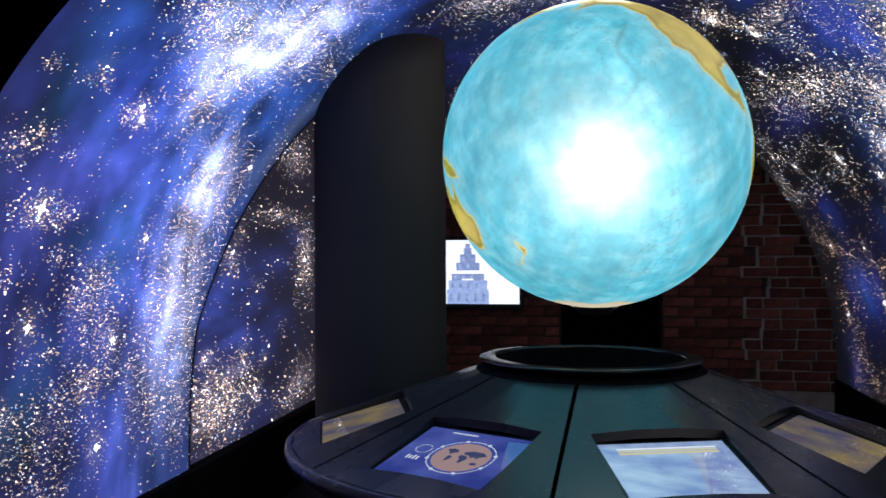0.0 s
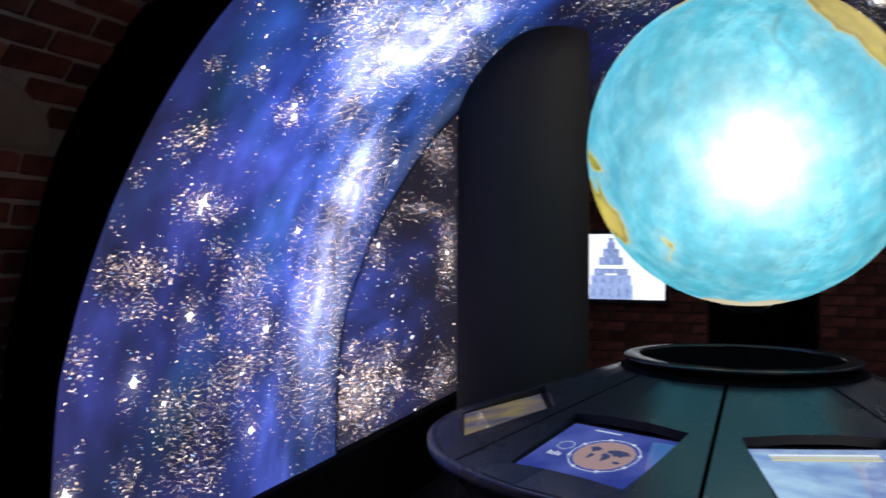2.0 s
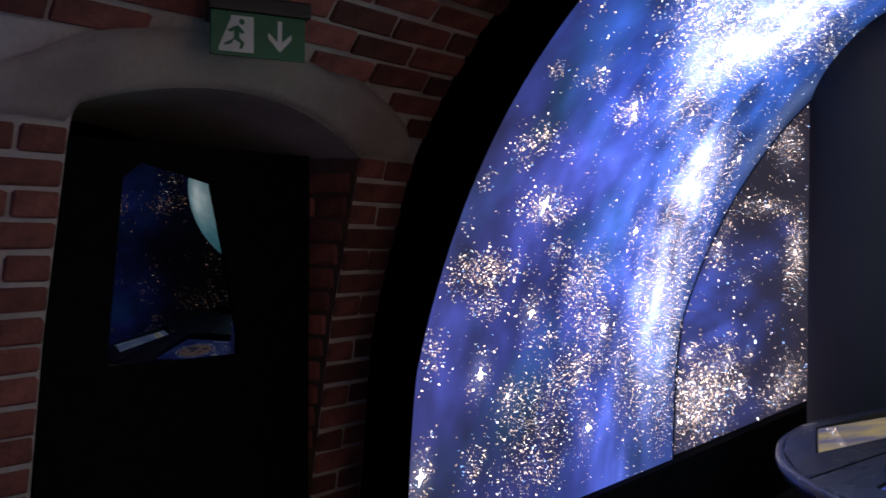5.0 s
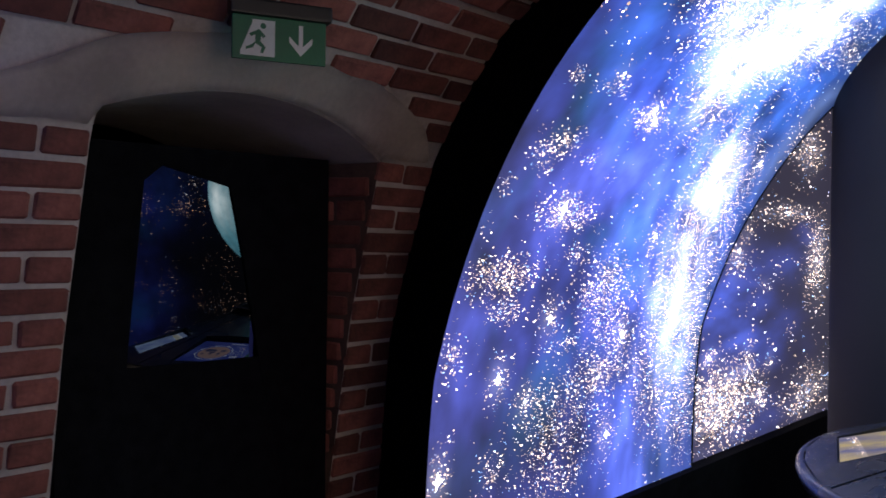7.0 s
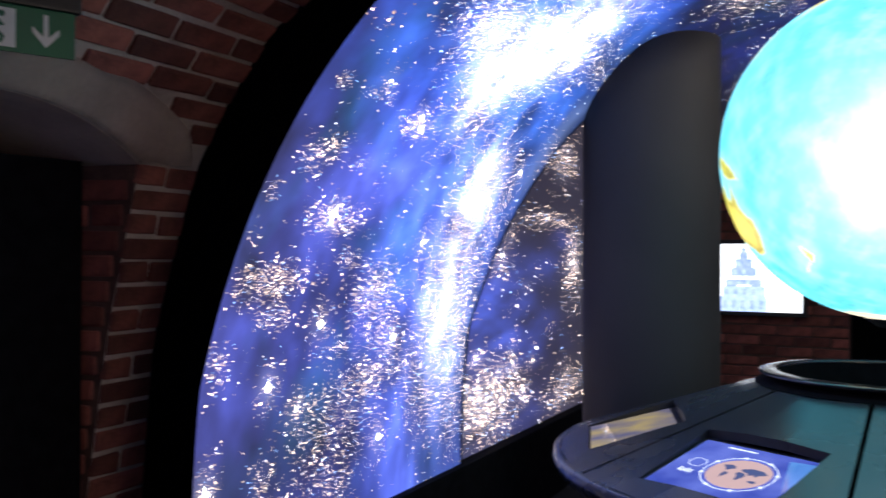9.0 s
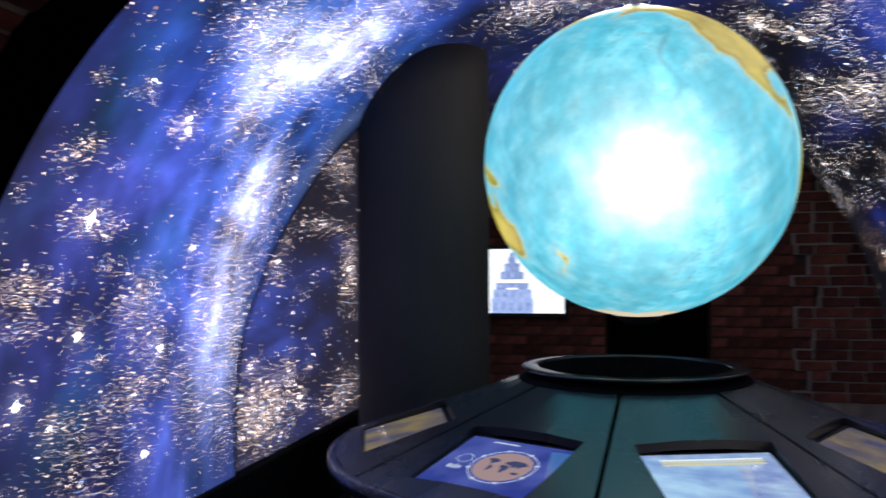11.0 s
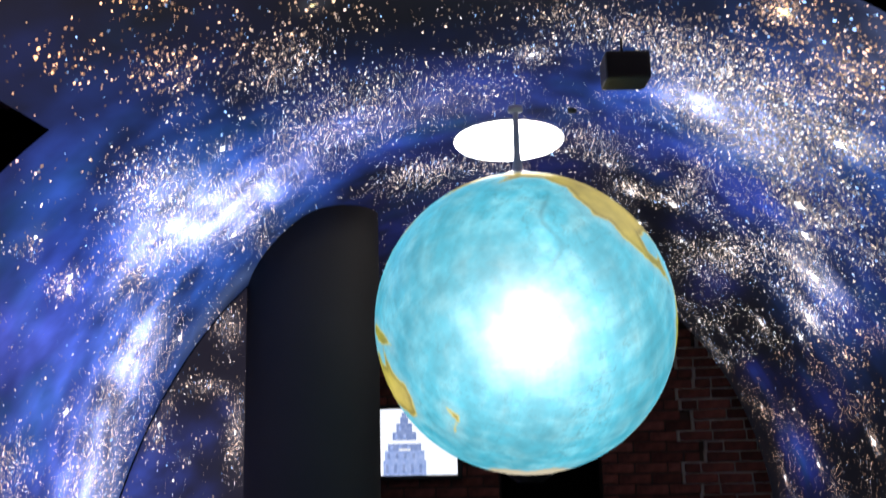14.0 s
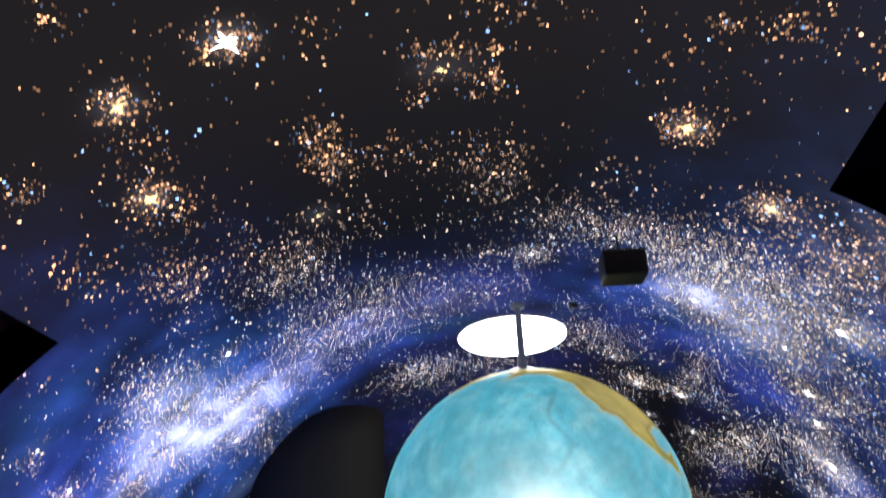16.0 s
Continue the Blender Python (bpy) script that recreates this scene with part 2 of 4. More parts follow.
CROWD_FAR = [(64.2, 4.89, 2.5, 0.28, 1), (66.2, 6.42, 3.5, 0.23, 1.2), (68, 5.86, 3.2, 0.26, 1.2), (76.9, 5.7, 3, 0.22, 1.5), (80.3, 5.11, 2.6, 0.2, 1.7), (85.6, 4.96, 2.6, 0.08, 1.6),
             (83.1, 6.7, 4.4, 0.15, 1.8), (75.2, 6.88, 3.9, 0.15, 1.2), (62.9, 6.86, 3.3, 0.24, 1.2), (87.7, 6.34, 1.7, 0.32, 1), (87.7, 5.65, 2.1, 0.31, 0.8), (32.8, 6.03, 1, 0.15, 0.9),
             (73.1, 5.04, 2.5, 0.14, 0.8)]
CROWD_RIGHT = [(41.3, 3.58, 3.2, 0.29, 3.2), (34.8, 3.59, 2.4, 0.21, 2), (40.5, 4.46, 2.7, 0.29, 2.4), (37.2, 4.92, 2.1, 0.25, 1.8), (25.9, 4.15, 1.3, 0.13, 1.8), (23.7, 4.61, 1.9, 0.14, 1.8),
               (41.2, 4.07, 2.3, 0.26, 2), (46.2, 3.58, 2.9, 0.19, 1.8), (44.8, 4.73, 1.1, 0.18, 1.3), (51.2, 4.47, 1.9, 0.35, 1.6), (55.2, 4.1, 1.4, 0.16, 2), (57, 4.56, 1.4, 0.23, 1.2),
               (44.4, 6.39, 2.1, 0.55, 1.4), (50.2, 5.8, 1.3, 0.36, 1.2), (52.6, 6.66, 1.7, 0.56, 1), (58.7, 5.19, 2, 0.31, 0.7)]
# bright single stars: angle, distance along the vault, size
BRIGHT_L = [(-63.9, 2.56, 1.5), (-78.9, 2.37, 1.2), (-85.4, 3.12, 1.1), (-76.5, 3.17, 1), (-74.2, 2.63, 1), (-53.5, 2.91, 0.9),
            (-66.3, 3.27, 0.9), (-85.3, 2.09, 1.3), (-56, 4, 0.8), (-39.7, 3.8, 0.6), (-80.3, 3.02, 0.6), (-81.1, 2.54, 0.6)]
BRIGHT_TOP = [(-13.6, 1.53, 1.9), (-22.4, 1.6, 1.2), (-25.2, 1.98, 1.5), (15.3, 2.08, 1.5), (24, 2.4, 1.4), (-2.1, 1.8, 0.7),
              (-14.2, 2.43, 0.6), (2.1, 3.04, 0.7), (-31.2, 3.07, 0.8), (-14.8, 3.33, 0.5), (21.1, 3.3, 1), (35.3, 2.99, 1.5),
              (32.2, 3.38, 0.8), (13.3, 4.34, 0.7), (-52.3, 2.88, 0.8), (-49.6, 2.57, 0.5), (-39.5, 3.8, 0.6)]
BRIGHT_R = [(18.1, 4.73, 0.9), (24.9, 4.66, 1.1), (29.4, 5.25, 0.8), (45.8, 4.22, 1.4), (50.4, 4.7, 1.1), (48.3, 5.5, 1),
            (52.8, 5.03, 0.8), (43.2, 6.83, 0.6), (46.9, 6.48, 0.7), (68.9, 4.83, 1.1), (73.3, 5.94, 0.9), (79, 5.66, 0.9),
            (80.7, 5.11, 1), (76.8, 6.87, 0.8), (63.5, 6.77, 0.6), (64.1, 5.99, 0.5), (40.6, 3.9, 1), (37.4, 3.67, 1.1),
            (36.5, 4.84, 0.6), (21.6, 5.31, 0.6)]
BRIGHT = BRIGHT_L + BRIGHT_TOP + [(a, y, 1.3 * w) for a, y, w in BRIGHT_R]


def blobs(rows, a, y):
    out = np.zeros_like(a)
    for ca, cy, sa, sy, w in rows:
        out += w * np.exp(-0.5 * (((a - ca) / sa) ** 2 + ((y - cy) / sy) ** 2))
    return out


def tight(rows):
    return [(ca, cy, sa * 0.78, sy * 0.78, w) for ca, cy, sa, sy, w in rows]


def wave(a, y, seed, size, octaves=5):
    """Smooth noise 0..1 on the print, from sums of turned sines."""
    rng = np.random.default_rng(seed)
    s = np.radians(a) * 2.1
    out, weight = np.zeros_like(a), 0
    for octave in range(octaves):
        k = 2 ** octave / size
        for _ in range(5):
            th, ph = rng.uniform(0, 2 * math.pi, 2)
            out += np.sin(6.28 * k * (s * math.cos(th) + y * math.sin(th)) + ph + 2.0 * np.sin(3 * k * (s * math.sin(th) - y * math.cos(th)) + ph * 2)) / 2 ** octave
            weight += 0.45 / 2 ** octave
    return np.clip(0.5 + out / weight * 0.45, 0, 1)


REAR = 0.6
SIDE = 1.5


def near_edge(a):
    """Where the vault's sheet begins on the doorway side."""
    return 2.045 + 0.0062 * min(max(a + 78, 0), 38)


def mirrored(y):
    """The unseen rear bay, added to light the brick wall, mirrors the front print."""
    return np.where(y < REAR + 0.1, 2.9 - y, y)


def print_colour(a, y_real):
    y = mirrored(y_real)
    n1, n2, n3 = wave(a, y, 3, 1.4), wave(a, y, 5, 0.6), wave(a, y, 8, 0.25)
    near = blobs(BLUE, a, y)
    blue = near * (0.3 + 1.0 * n1) * (0.25 + 1.25 * n2) * (0.65 + 0.6 * n3)
    haze = blobs(HAZE, a, y) ** 1.4 * (0.1 + 1.9 * n3 * n2)
    cobalt = 0.75 * blobs([(p, q, u * 2.4, v * 2.4, w) for p, q, u, v, w in HAZE], a, y) * (0.3 + 1.1 * n2) * (0.5 + 0.8 * n3)
    glow = np.zeros_like(a)
    for ca, cy, w in BRIGHT:
        glow += 0.12 * w * np.exp(-0.5 * (((a - ca) / 1.0) ** 2 + ((y - cy) / 0.035) ** 2))
    teal = np.clip(wave(a, y, 21, 0.9) - 0.5, 0, 1) * near
    strip = np.exp(-0.5 * (((y - 4.13 - 0.011 * (a + 57)) / 0.07) ** 2)) * np.clip((a + 62) / 6, 0, 1) * np.clip((-41 - a) / 3, 0, 1)
    warm = np.clip(1 - (y - 1.6) / 1.2, 0, 1) * 0.015
    # warm glow added on the unseen rear sheet to light the brick wall
    fill_glow = 1.9 * np.exp(-((y_real - 0.7) / 0.5) ** 2) * (y_real < 1.51) * np.clip((a - 30) / 10, 0, 1) * (0.3 + 2.0 * n1 * n2)
    flank = np.clip((-48 - a) / 12, 0, 1)
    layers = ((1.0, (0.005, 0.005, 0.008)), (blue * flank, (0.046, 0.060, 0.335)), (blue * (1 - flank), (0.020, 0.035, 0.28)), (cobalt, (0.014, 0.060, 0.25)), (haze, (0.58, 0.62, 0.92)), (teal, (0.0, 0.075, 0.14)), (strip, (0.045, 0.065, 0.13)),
              (glow, (0.45, 0.45, 0.55)), (warm, (1.0, 0.8, 0.72)), (fill_glow, (1.0, 0.80, 0.66)))
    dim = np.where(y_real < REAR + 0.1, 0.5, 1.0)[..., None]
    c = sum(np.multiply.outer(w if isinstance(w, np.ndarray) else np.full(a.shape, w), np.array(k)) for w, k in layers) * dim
    return c


CLUMPS = np.random.default_rng(19)
CLUMPS = np.stack([CLUMPS.uniform(-90, 90, 230), CLUMPS.uniform(BACK, FAR, 230), CLUMPS.uniform(0.9, 3.2, 230), CLUMPS.uniform(0.03, 0.13, 230), CLUMPS.uniform(0.5, 2.2, 230)], 1)


def star_density(a, y):
    rear = y < REAR
    y = mirrored(y)
    n = wave(a, y, 11, 0.6, 3)
    side = np.clip((-40 - a) / 8, 0, 1) * np.clip((4.0 - y) / 0.2, 0, 1)
    crown = np.clip((2.75 - y) / 0.25, 0, 1) * np.clip((a + 45) / 5, 0, 1)
    far = np.clip((a - 52) / 6, 0, 1) * np.clip((y - 3.8) / 0.6, 0, 1)
    base = 0.04 - 0.03 * side + (1.4 * np.clip(n - 0.52 - 0.09 * crown - 0.08 * far, 0, 1) ** 1.1 + 0.9 * blobs(CLUMPS, a, y)) * (1 - 0.8 * side) * (1 - 0.65 * crown) * (1 - 0.8 * far)
    halo = np.zeros_like(a)
    for ca, cy, w in BRIGHT:
        halo += 2.6 * w * np.exp(-0.5 * (((a - ca) / 1.2) ** 2 + ((y - cy) / 0.042) ** 2))
    total = base + 5.2 * blobs(HAZE, a, y) + 0.8 * (blobs(tight(CROWD_RIGHT), a, y) + 1.3 * blobs(tight(CROWD_FAR), a, y)) * (0.15 + 1.6 * wave(a, y, 31, 0.25, 2)) + 3.4 * blobs(tight(CROWD_SIDE), a, y) + 2.6 * blobs(tight(CROWD_FOOT), a, y) + 4.2 * blobs(tight(CROWD_TOP), a, y) + 1.7 * (blobs(CROWD_BAND, a, y) + blobs(CROWD_LOW, a, y)) + halo
    total = total * (1 - 0.4 * crown) * (1 - 0.35 * np.clip((y - 4.6) / 0.8, 0, 1))
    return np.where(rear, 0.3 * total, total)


def seam_at(a):
    """Where the vault's sheet ends over the flat side panel."""
    if a < -77:
        return 3.92
    return 3.92 + 0.5 * ((a + 77) / 32) if a < -41 else FAR


def in_sheet(a, y):
    if y < (SIDE if a > 27.2 else REAR):
        return True
    if y < (near_edge(a) if a < 0 else NEAR):
        return -40 < a < 27.2
    return y < seam_at(a)


# ---- large structure ----
def build_vault():
    # the first two blocks are unseen glowing sheets, added as light for the doorway wall
    blocks = [(-90, -40, lambda a: BACK, lambda a: REAR), (27.2, 90, lambda a: BACK, lambda a: SIDE), (-90, -40, near_edge, seam_at), (-40, 0, lambda a: BACK, lambda a: FAR), (0, 27.2, lambda a: BACK, lambda a: FAR), (27.2, 90, lambda a: NEAR, lambda a: FAR)]
    verts, faces, av, yv = [], [], [], []
    for a0, a1, y0, y1 in blocks:
        na = int((a1 - a0) * 1.9)
        ny = 330 if y1(-60) == FAR else 110 if y0(0) < 0 else 260
        base = len(verts)
        for i in range(na + 1):
            a = a0 + (a1 - a0) * i / na
            lo, hi = y0(a), y1(min(a, -41.01) if a1 == -40 else a)
            x, z = arch(a)
            for j in range(ny + 1):
                y = lo + (hi - lo) * j / ny
                verts.append((x, y, z)), av.append(a), yv.append(y)
        for i in range(na):
            for j in range(ny):
                p = base + i * (ny + 1) + j
                faces.append((p, p + 1, p + ny + 2, p + ny + 1))
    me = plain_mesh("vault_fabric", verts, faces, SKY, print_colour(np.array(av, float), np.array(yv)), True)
    return tagged(new("ceiling", me), "backlit stretched fabric vault printed with a blue starry sky", "ceiling", kind="structure")


build_vault()


def specks(name, count, sample, place, colour, size, label):
    """Many small irregular star specks lying just before a printed sheet, as one mesh."""
    rng = np.random.default_rng(77)
    verts, faces, cols = [], [], []
    for u, v in sample(rng, count):
        p, ex, ey, nrm = place(u, v)
        c, s = colour(rng, u, v), size(rng, u, v)
        k = int(rng.integers(4, 7))
        turn, squash = rng.uniform(0, 6.28), rng.uniform(0.62, 0.95)
        base = len(verts)
        px, py, pz = p + nrm * 0.003
        for i, wobble in enumerate(rng.uniform(0.75, 1.2, k)):
            a = turn + 6.2832 * i / k
            f, g = s * wobble * squash * math.cos(a), s * wobble * math.sin(a)
            verts.append((px + ex.x * f + ey.x * g, py + ex.y * f + ey.y * g, pz + ex.z * f + ey.z * g))
            cols.append(c)
        faces.append(tuple(range(base, base + k)))
    me = plain_mesh(name, verts, faces, STAR, np.array(cols))
    return tagged(new(name, me), label, "stars", kind="stuff")


def vault_sample(rng, count):
    out = []
    while len(out) < count:
        a, y = rng.uniform(-90, 90, 4000), rng.uniform(BACK, FAR, 4000)
        keep = rng.uniform(0, 6.0, 4000) < star_density(a, y)
        out += [(p, q) for p, q in zip(a[keep], y[keep]) if in_sheet(p, q)]
    return out[:count]


def vault_frame(a, y):
    x, z = arch(a)
    x2, z2 = arch(a + 0.4 if a < 89 else a - 0.4)
    ex = Vector((x2 - x, 0, z2 - z)).normalized()
    ey = Vector((0, 1, 0))
    n = ex.cross(ey)
    if n.dot(Vector((AX - x, 0, 1.2 - z))) < 0:
        n = -n
    return Vector((x, y, z)), ex, ey, n


def swell(a, y):
    """The print's specks are larger overhead beside the projector."""
    return 1 + 1.0 * math.exp(-0.5 * (((a - 38) / 12) ** 2 + ((y - 3.3) / 0.6) ** 2))


def star_colour(rng, a, y):
    y = 2.9 - y if y < REAR + 0.1 else y
    warm = np.clip((2.9 - y) / 0.8, 0, 1) if a > -45 else 0.3
    t = rng.uniform()
    c = np.array([1.0, 0.78, 0.62]) if t < 0.62 else np.array([0.9, 0.92, 1.0]) if t < 0.86 else np.array([0.30, 0.52, 1.0])
    c = c * (1 - warm * 0.85) + np.array([1.0, 0.46, 0.18]) * warm * 0.85 if t < 0.88 else c
    if a > 54:
        c = c * np.array([1.0, 0.76, 0.60])
    return c * rng.choice([0.25, 0.7, 1.7, 5.5], p=[0.08, 0.30, 0.42, 0.20] if a > 54 else [0.20, 0.32, 0.33, 0.15]) * (0.75 if warm > 0.3 and a > -45 else 0.6 if a > 58 else 1.0) / swell(a, y) ** 1.6


def star_size(rng, a, y):
    return swell(a, y) * 0.0022 * min(rng.lognormal(0, 0.40), 2.2) * (1.4 if y > 4.2 else 1.5 if y < 2.6 and a > -45 else 1.1 if y < 3 and a > -45 else 1.0)


specks("star_specks", 120000, vault_sample, vault_frame, star_colour, star_size, "thousands of warm white star specks on the vault fabric")


def glints(name, rows, place, label):
    """Bright stars: small uneven four-pointed shapes with a round middle."""
    rng = np.random.default_rng(5)
    verts, faces, cols = [], [], []
    for u, v, w in rows:
        p, ex, ey, n = place(u, v)
        base, turn = len(verts), rng.uniform(-0.2, 0.2)
        for i in range(16):
            a = turn + 6.2832 * i / 16
            r = w * (0.021 if i % 4 == 0 else 0.012 if i % 2 == 0 else 0.008) * rng.uniform(0.65, 1.35)
            verts.append(p + n * 0.005 + ex * (r * math.cos(a)) + ey * (r * math.sin(a)))
            cols.append((2.6, 2.3, 1.15) if 1.55 < v < 2.8 and -45 < u < 30 else (6.0, 6.0, 6.0))
        faces.append(tuple(range(base, base + 16)))
    return tagged(new(name, plain_mesh(name, verts, faces, STAR, np.array(cols, float))), label, "stars", kind="stuff")


glints("bright_stars", BRIGHT, vault_frame, "bright white four-pointed stars on the vault fabric")

# flat side panel with its own print, beyond the vault's seam
PANEL_X = -2.0
PANEL_BLUE = [(1.25, 4.6, 0.17, 0.24, 1.1), (1.4, 5.18, 0.06, 0.21, 0.8), (0.99, 4.83, 0.12, 0.37, 0.9), (1.21, 4.36, 0.14, 0.13, 1.3), (1.57, 5.53, 0.07, 0.15, 0.5), (1, 4.13, 0.14, 0.09, 0.9),
              (0.58, 4.6, 0.12, 0.45, 0.5)]
PANEL_CROWD = [(2.1, 5.53, 0.08, 0.15, 1.8), (1.71, 5.17, 0.03, 0.24, 1.5), (1.42, 5.7, 0.14, 0.11, 2.2), (1.3, 4.86, 0.02, 0.06, 1.2), (1.44, 4.48, 0.06, 0.08, 1.8), (0.95, 4.17, 0.03, 0.06, 1.8),
               (0.88, 4.63, 0.06, 0.06, 1.8), (0.86, 4.94, 0.03, 0.04, 1.4), (0.65, 5.64, 0.08, 0.15, 1.2), (0.7, 4.29, 0.12, 0.23, 3.6), (0.57, 5.43, 0.07, 0.2, 0.9), (0.69, 4.8, 0.06, 0.07, 1.5),
               (1.59, 4.6, 0.04, 0.07, 1)]
PANEL_BRIGHT = [(1.48, 4.5, 0.8), (1.43, 5.68, 1.1), (0.92, 5.02, 0.8), (0.7, 4.8, 0.8), (0.47, 5.07, 0.5)]


def build_panel():
    nz, ny = 110, 170
    z = np.repeat(np.linspace(SPRING, 2.45, nz), ny)
    y = np.tile(np.linspace(3.9, FAR, ny), nz)
    n1, n2 = wave(z * 40, y * 0.4, 3, 0.6), wave(z * 40, y * 0.4, 9, 0.25)
    b = blobs(PANEL_BLUE, z, y) * (0.2 + 1.0 * n1) * (0.5 + 0.9 * n2)
    h = 0.2 * blobs(PANEL_CROWD, z, y) * n2
    col = np.stack([0.017 + 0.018 * b + 0.2 * h, 0.015 + 0.034 * b + 0.2 * h, 0.026 + 0.20 * b + 0.3 * h], -1)
    verts = [(PANEL_X, q, p) for p, q in zip(z, y)]
    faces = [(i * ny + j, i * ny + j + 1, (i + 1) * ny + j + 1, (i + 1) * ny + j) for i in range(nz - 1) for j in range(ny - 1)]
    tagged(new("wall_side_panel", plain_mesh("side_panel", verts, faces, SKY, col, True)), "flat dark blue starry fabric panel beside the column", "wall panel", kind="structure")

    def sample(rng, count):
        out = []
        while len(out) < count:
            p, q = rng.uniform(SPRING, 2.4, 3000), rng.uniform(3.92, 6.6, 3000)
            keep = rng.uniform(0, 3, 3000) < 0.035 + 0.5 * np.clip(wave(p * 40, q * 0.4, 4, 0.4, 3) - 0.6, 0, 1) + blobs(PANEL_CROWD, p, q)
            out += list(zip(p[keep], q[keep]))
        return out[:count]

    flat = lambda p, q: (Vector((PANEL_X, q, p)), Vector((0, 0, 1)), Vector((0, 1, 0)), Vector((1, 0, 0)))
    specks("panel_star_specks", 5200, sample, flat, lambda r, p, q: star_colour(r, -60, 3), lambda r, p, q: 0.0038 * min(r.lognormal(0, 0.38), 2.2), "small star specks on the flat side panel")
    glints("panel_bright_stars", PANEL_BRIGHT, flat, "bright four-pointed stars on the flat side panel")


build_panel()


def build_seam():
    """A thin black welt along the edge where the vault meets the panel."""
    bm = bmesh.new()
    last = None
    for i in range(60):
        a = -90 + 48.9 * i / 59
        x, z = arch(a)
        y = seam_at(a)
        ring = [bm.verts.new((x + 0.006 * math.cos(k * 1.571 + 0.785), y + 0.007 * math.sin(k * 1.571 + 0.785), z)) for k in range(4)]
        if last:
            for k in range(4):
                bm.faces.new((last[k], last[(k + 1) % 4], ring[(k + 1) % 4], ring[k]))
        last = ring
    tagged(part("trim_seam", bm, BLACK), "thin black welt along the fabric seam", "trim", kind="structure")


build_seam()
tagged(part("floor", box((-4.5, BACK - 0.2, -0.1), (4.5, 9.5, 0.0)), FLOOR), "dark matt floor in deep shade", "floor", kind="structure")
tagged(part("baseboard_side", box((-2.12, near_edge(-90), 0.0), (-1.93, FAR, SPRING + 0.005), bevel=0.004), BLACK), "black plinth under the fabric vault", "plinth", kind="structure")
tagged(part("baseboard_other", box((1.78, NEAR, 0.0), (2.0, FAR, SPRING + 0.005), bevel=0.004), BLACK), "black plinth under the fabric vault", "plinth", kind="structure")


def end_panel(name, a0, a1, y_of, out_x):
    """A black upright sheet from the vault's near edge outwards."""
    rows = []
    for i in range(41):
        a = a0 + (a1 - a0) * i / 40
        x, z = arch(a)
        z = 0 if abs(a) == 90 else z
        y = y_of(a)
        far_z = 0 if i == 0 else z + 0.9 * i / 40
        rows.append([(x + (out_x - x) * k / 6, y + 0.002 + 0.7 * k / 6, z + (far_z - z) * k / 6) for k in range(7)])
    bm = sheet(rows)
    bmesh.ops.solidify(bm, geom=bm.faces[:], thickness=0.012)
    tagged(part(name, bm, BLACK), "black cloth end panel closing the vault's edge", "end panel", kind="structure")


end_panel("wall_end_panel", -90, -38, lambda a: near_edge(a) + 0.015, -3.2)
end_panel("wall_end_panel_other", 90, 26, lambda a: NEAR + 0.015, 3.2)

# brick cellar wall with the doorway: its face leans in with height like the old vault
LEAN = [(0.0, -2.62), (0.585, -2.50), (1.23, -2.39), (1.78, -2.25), (2.0, -2.12), (2.24, -1.93), (2.42, -1.62), (2.60, -1.20)]
DOOR_Y0, DOOR_Y1, DOOR_Z, DOOR_RISE = 1.085, 2.115, 1.778, 0.112
# the door glass's outline: across, height
PANE = [(-0.335, 1.12), (-0.285, 1.68), (-0.225, 1.73), (0.008, 1.676), (0.066, 1.413), (0.12, 1.12)]
# upper edge of the plaster band: half widths from the door's middle, height
BAND = [(-1.9, 1.80), (-1.6, 1.85), (-1.34, 1.921), (-1.11, 1.98), (-0.73, 2.039), (-0.45, 2.047), (0.17, 2.03), (0.64, 2.006), (1.0, 1.961), (1.28, 1.885), (1.40, 1.80)]


def lean_at(z):
    for (z0, x0), (z1, x1) in zip(LEAN, LEAN[1:]):
        if z <= z1:
            return x0 + (x1 - x0) * (z - z0) / (z1 - z0)
    return LEAN[-1][1]


def door_top(y):
    """Height of the doorway's segmental arch, its springing lower on one side."""
    u = (y - (DOOR_Y0 + DOOR_Y1) / 2) / ((DOOR_Y1 - DOOR_Y0) / 2)
    return 1.808 - 0.03 * u + DOOR_RISE * (1 - u * u) if abs(u) <= 1.0001 else 0.0


def band_top(u):
    for (u0, z0), (u1, z1) in zip(BAND, BAND[1:]):
        if u <= u1:
            k = min(max((u - u0) / (u1 - u0), 0), 1)
            return z0 + (z1 - z0) * k
    return 0.0


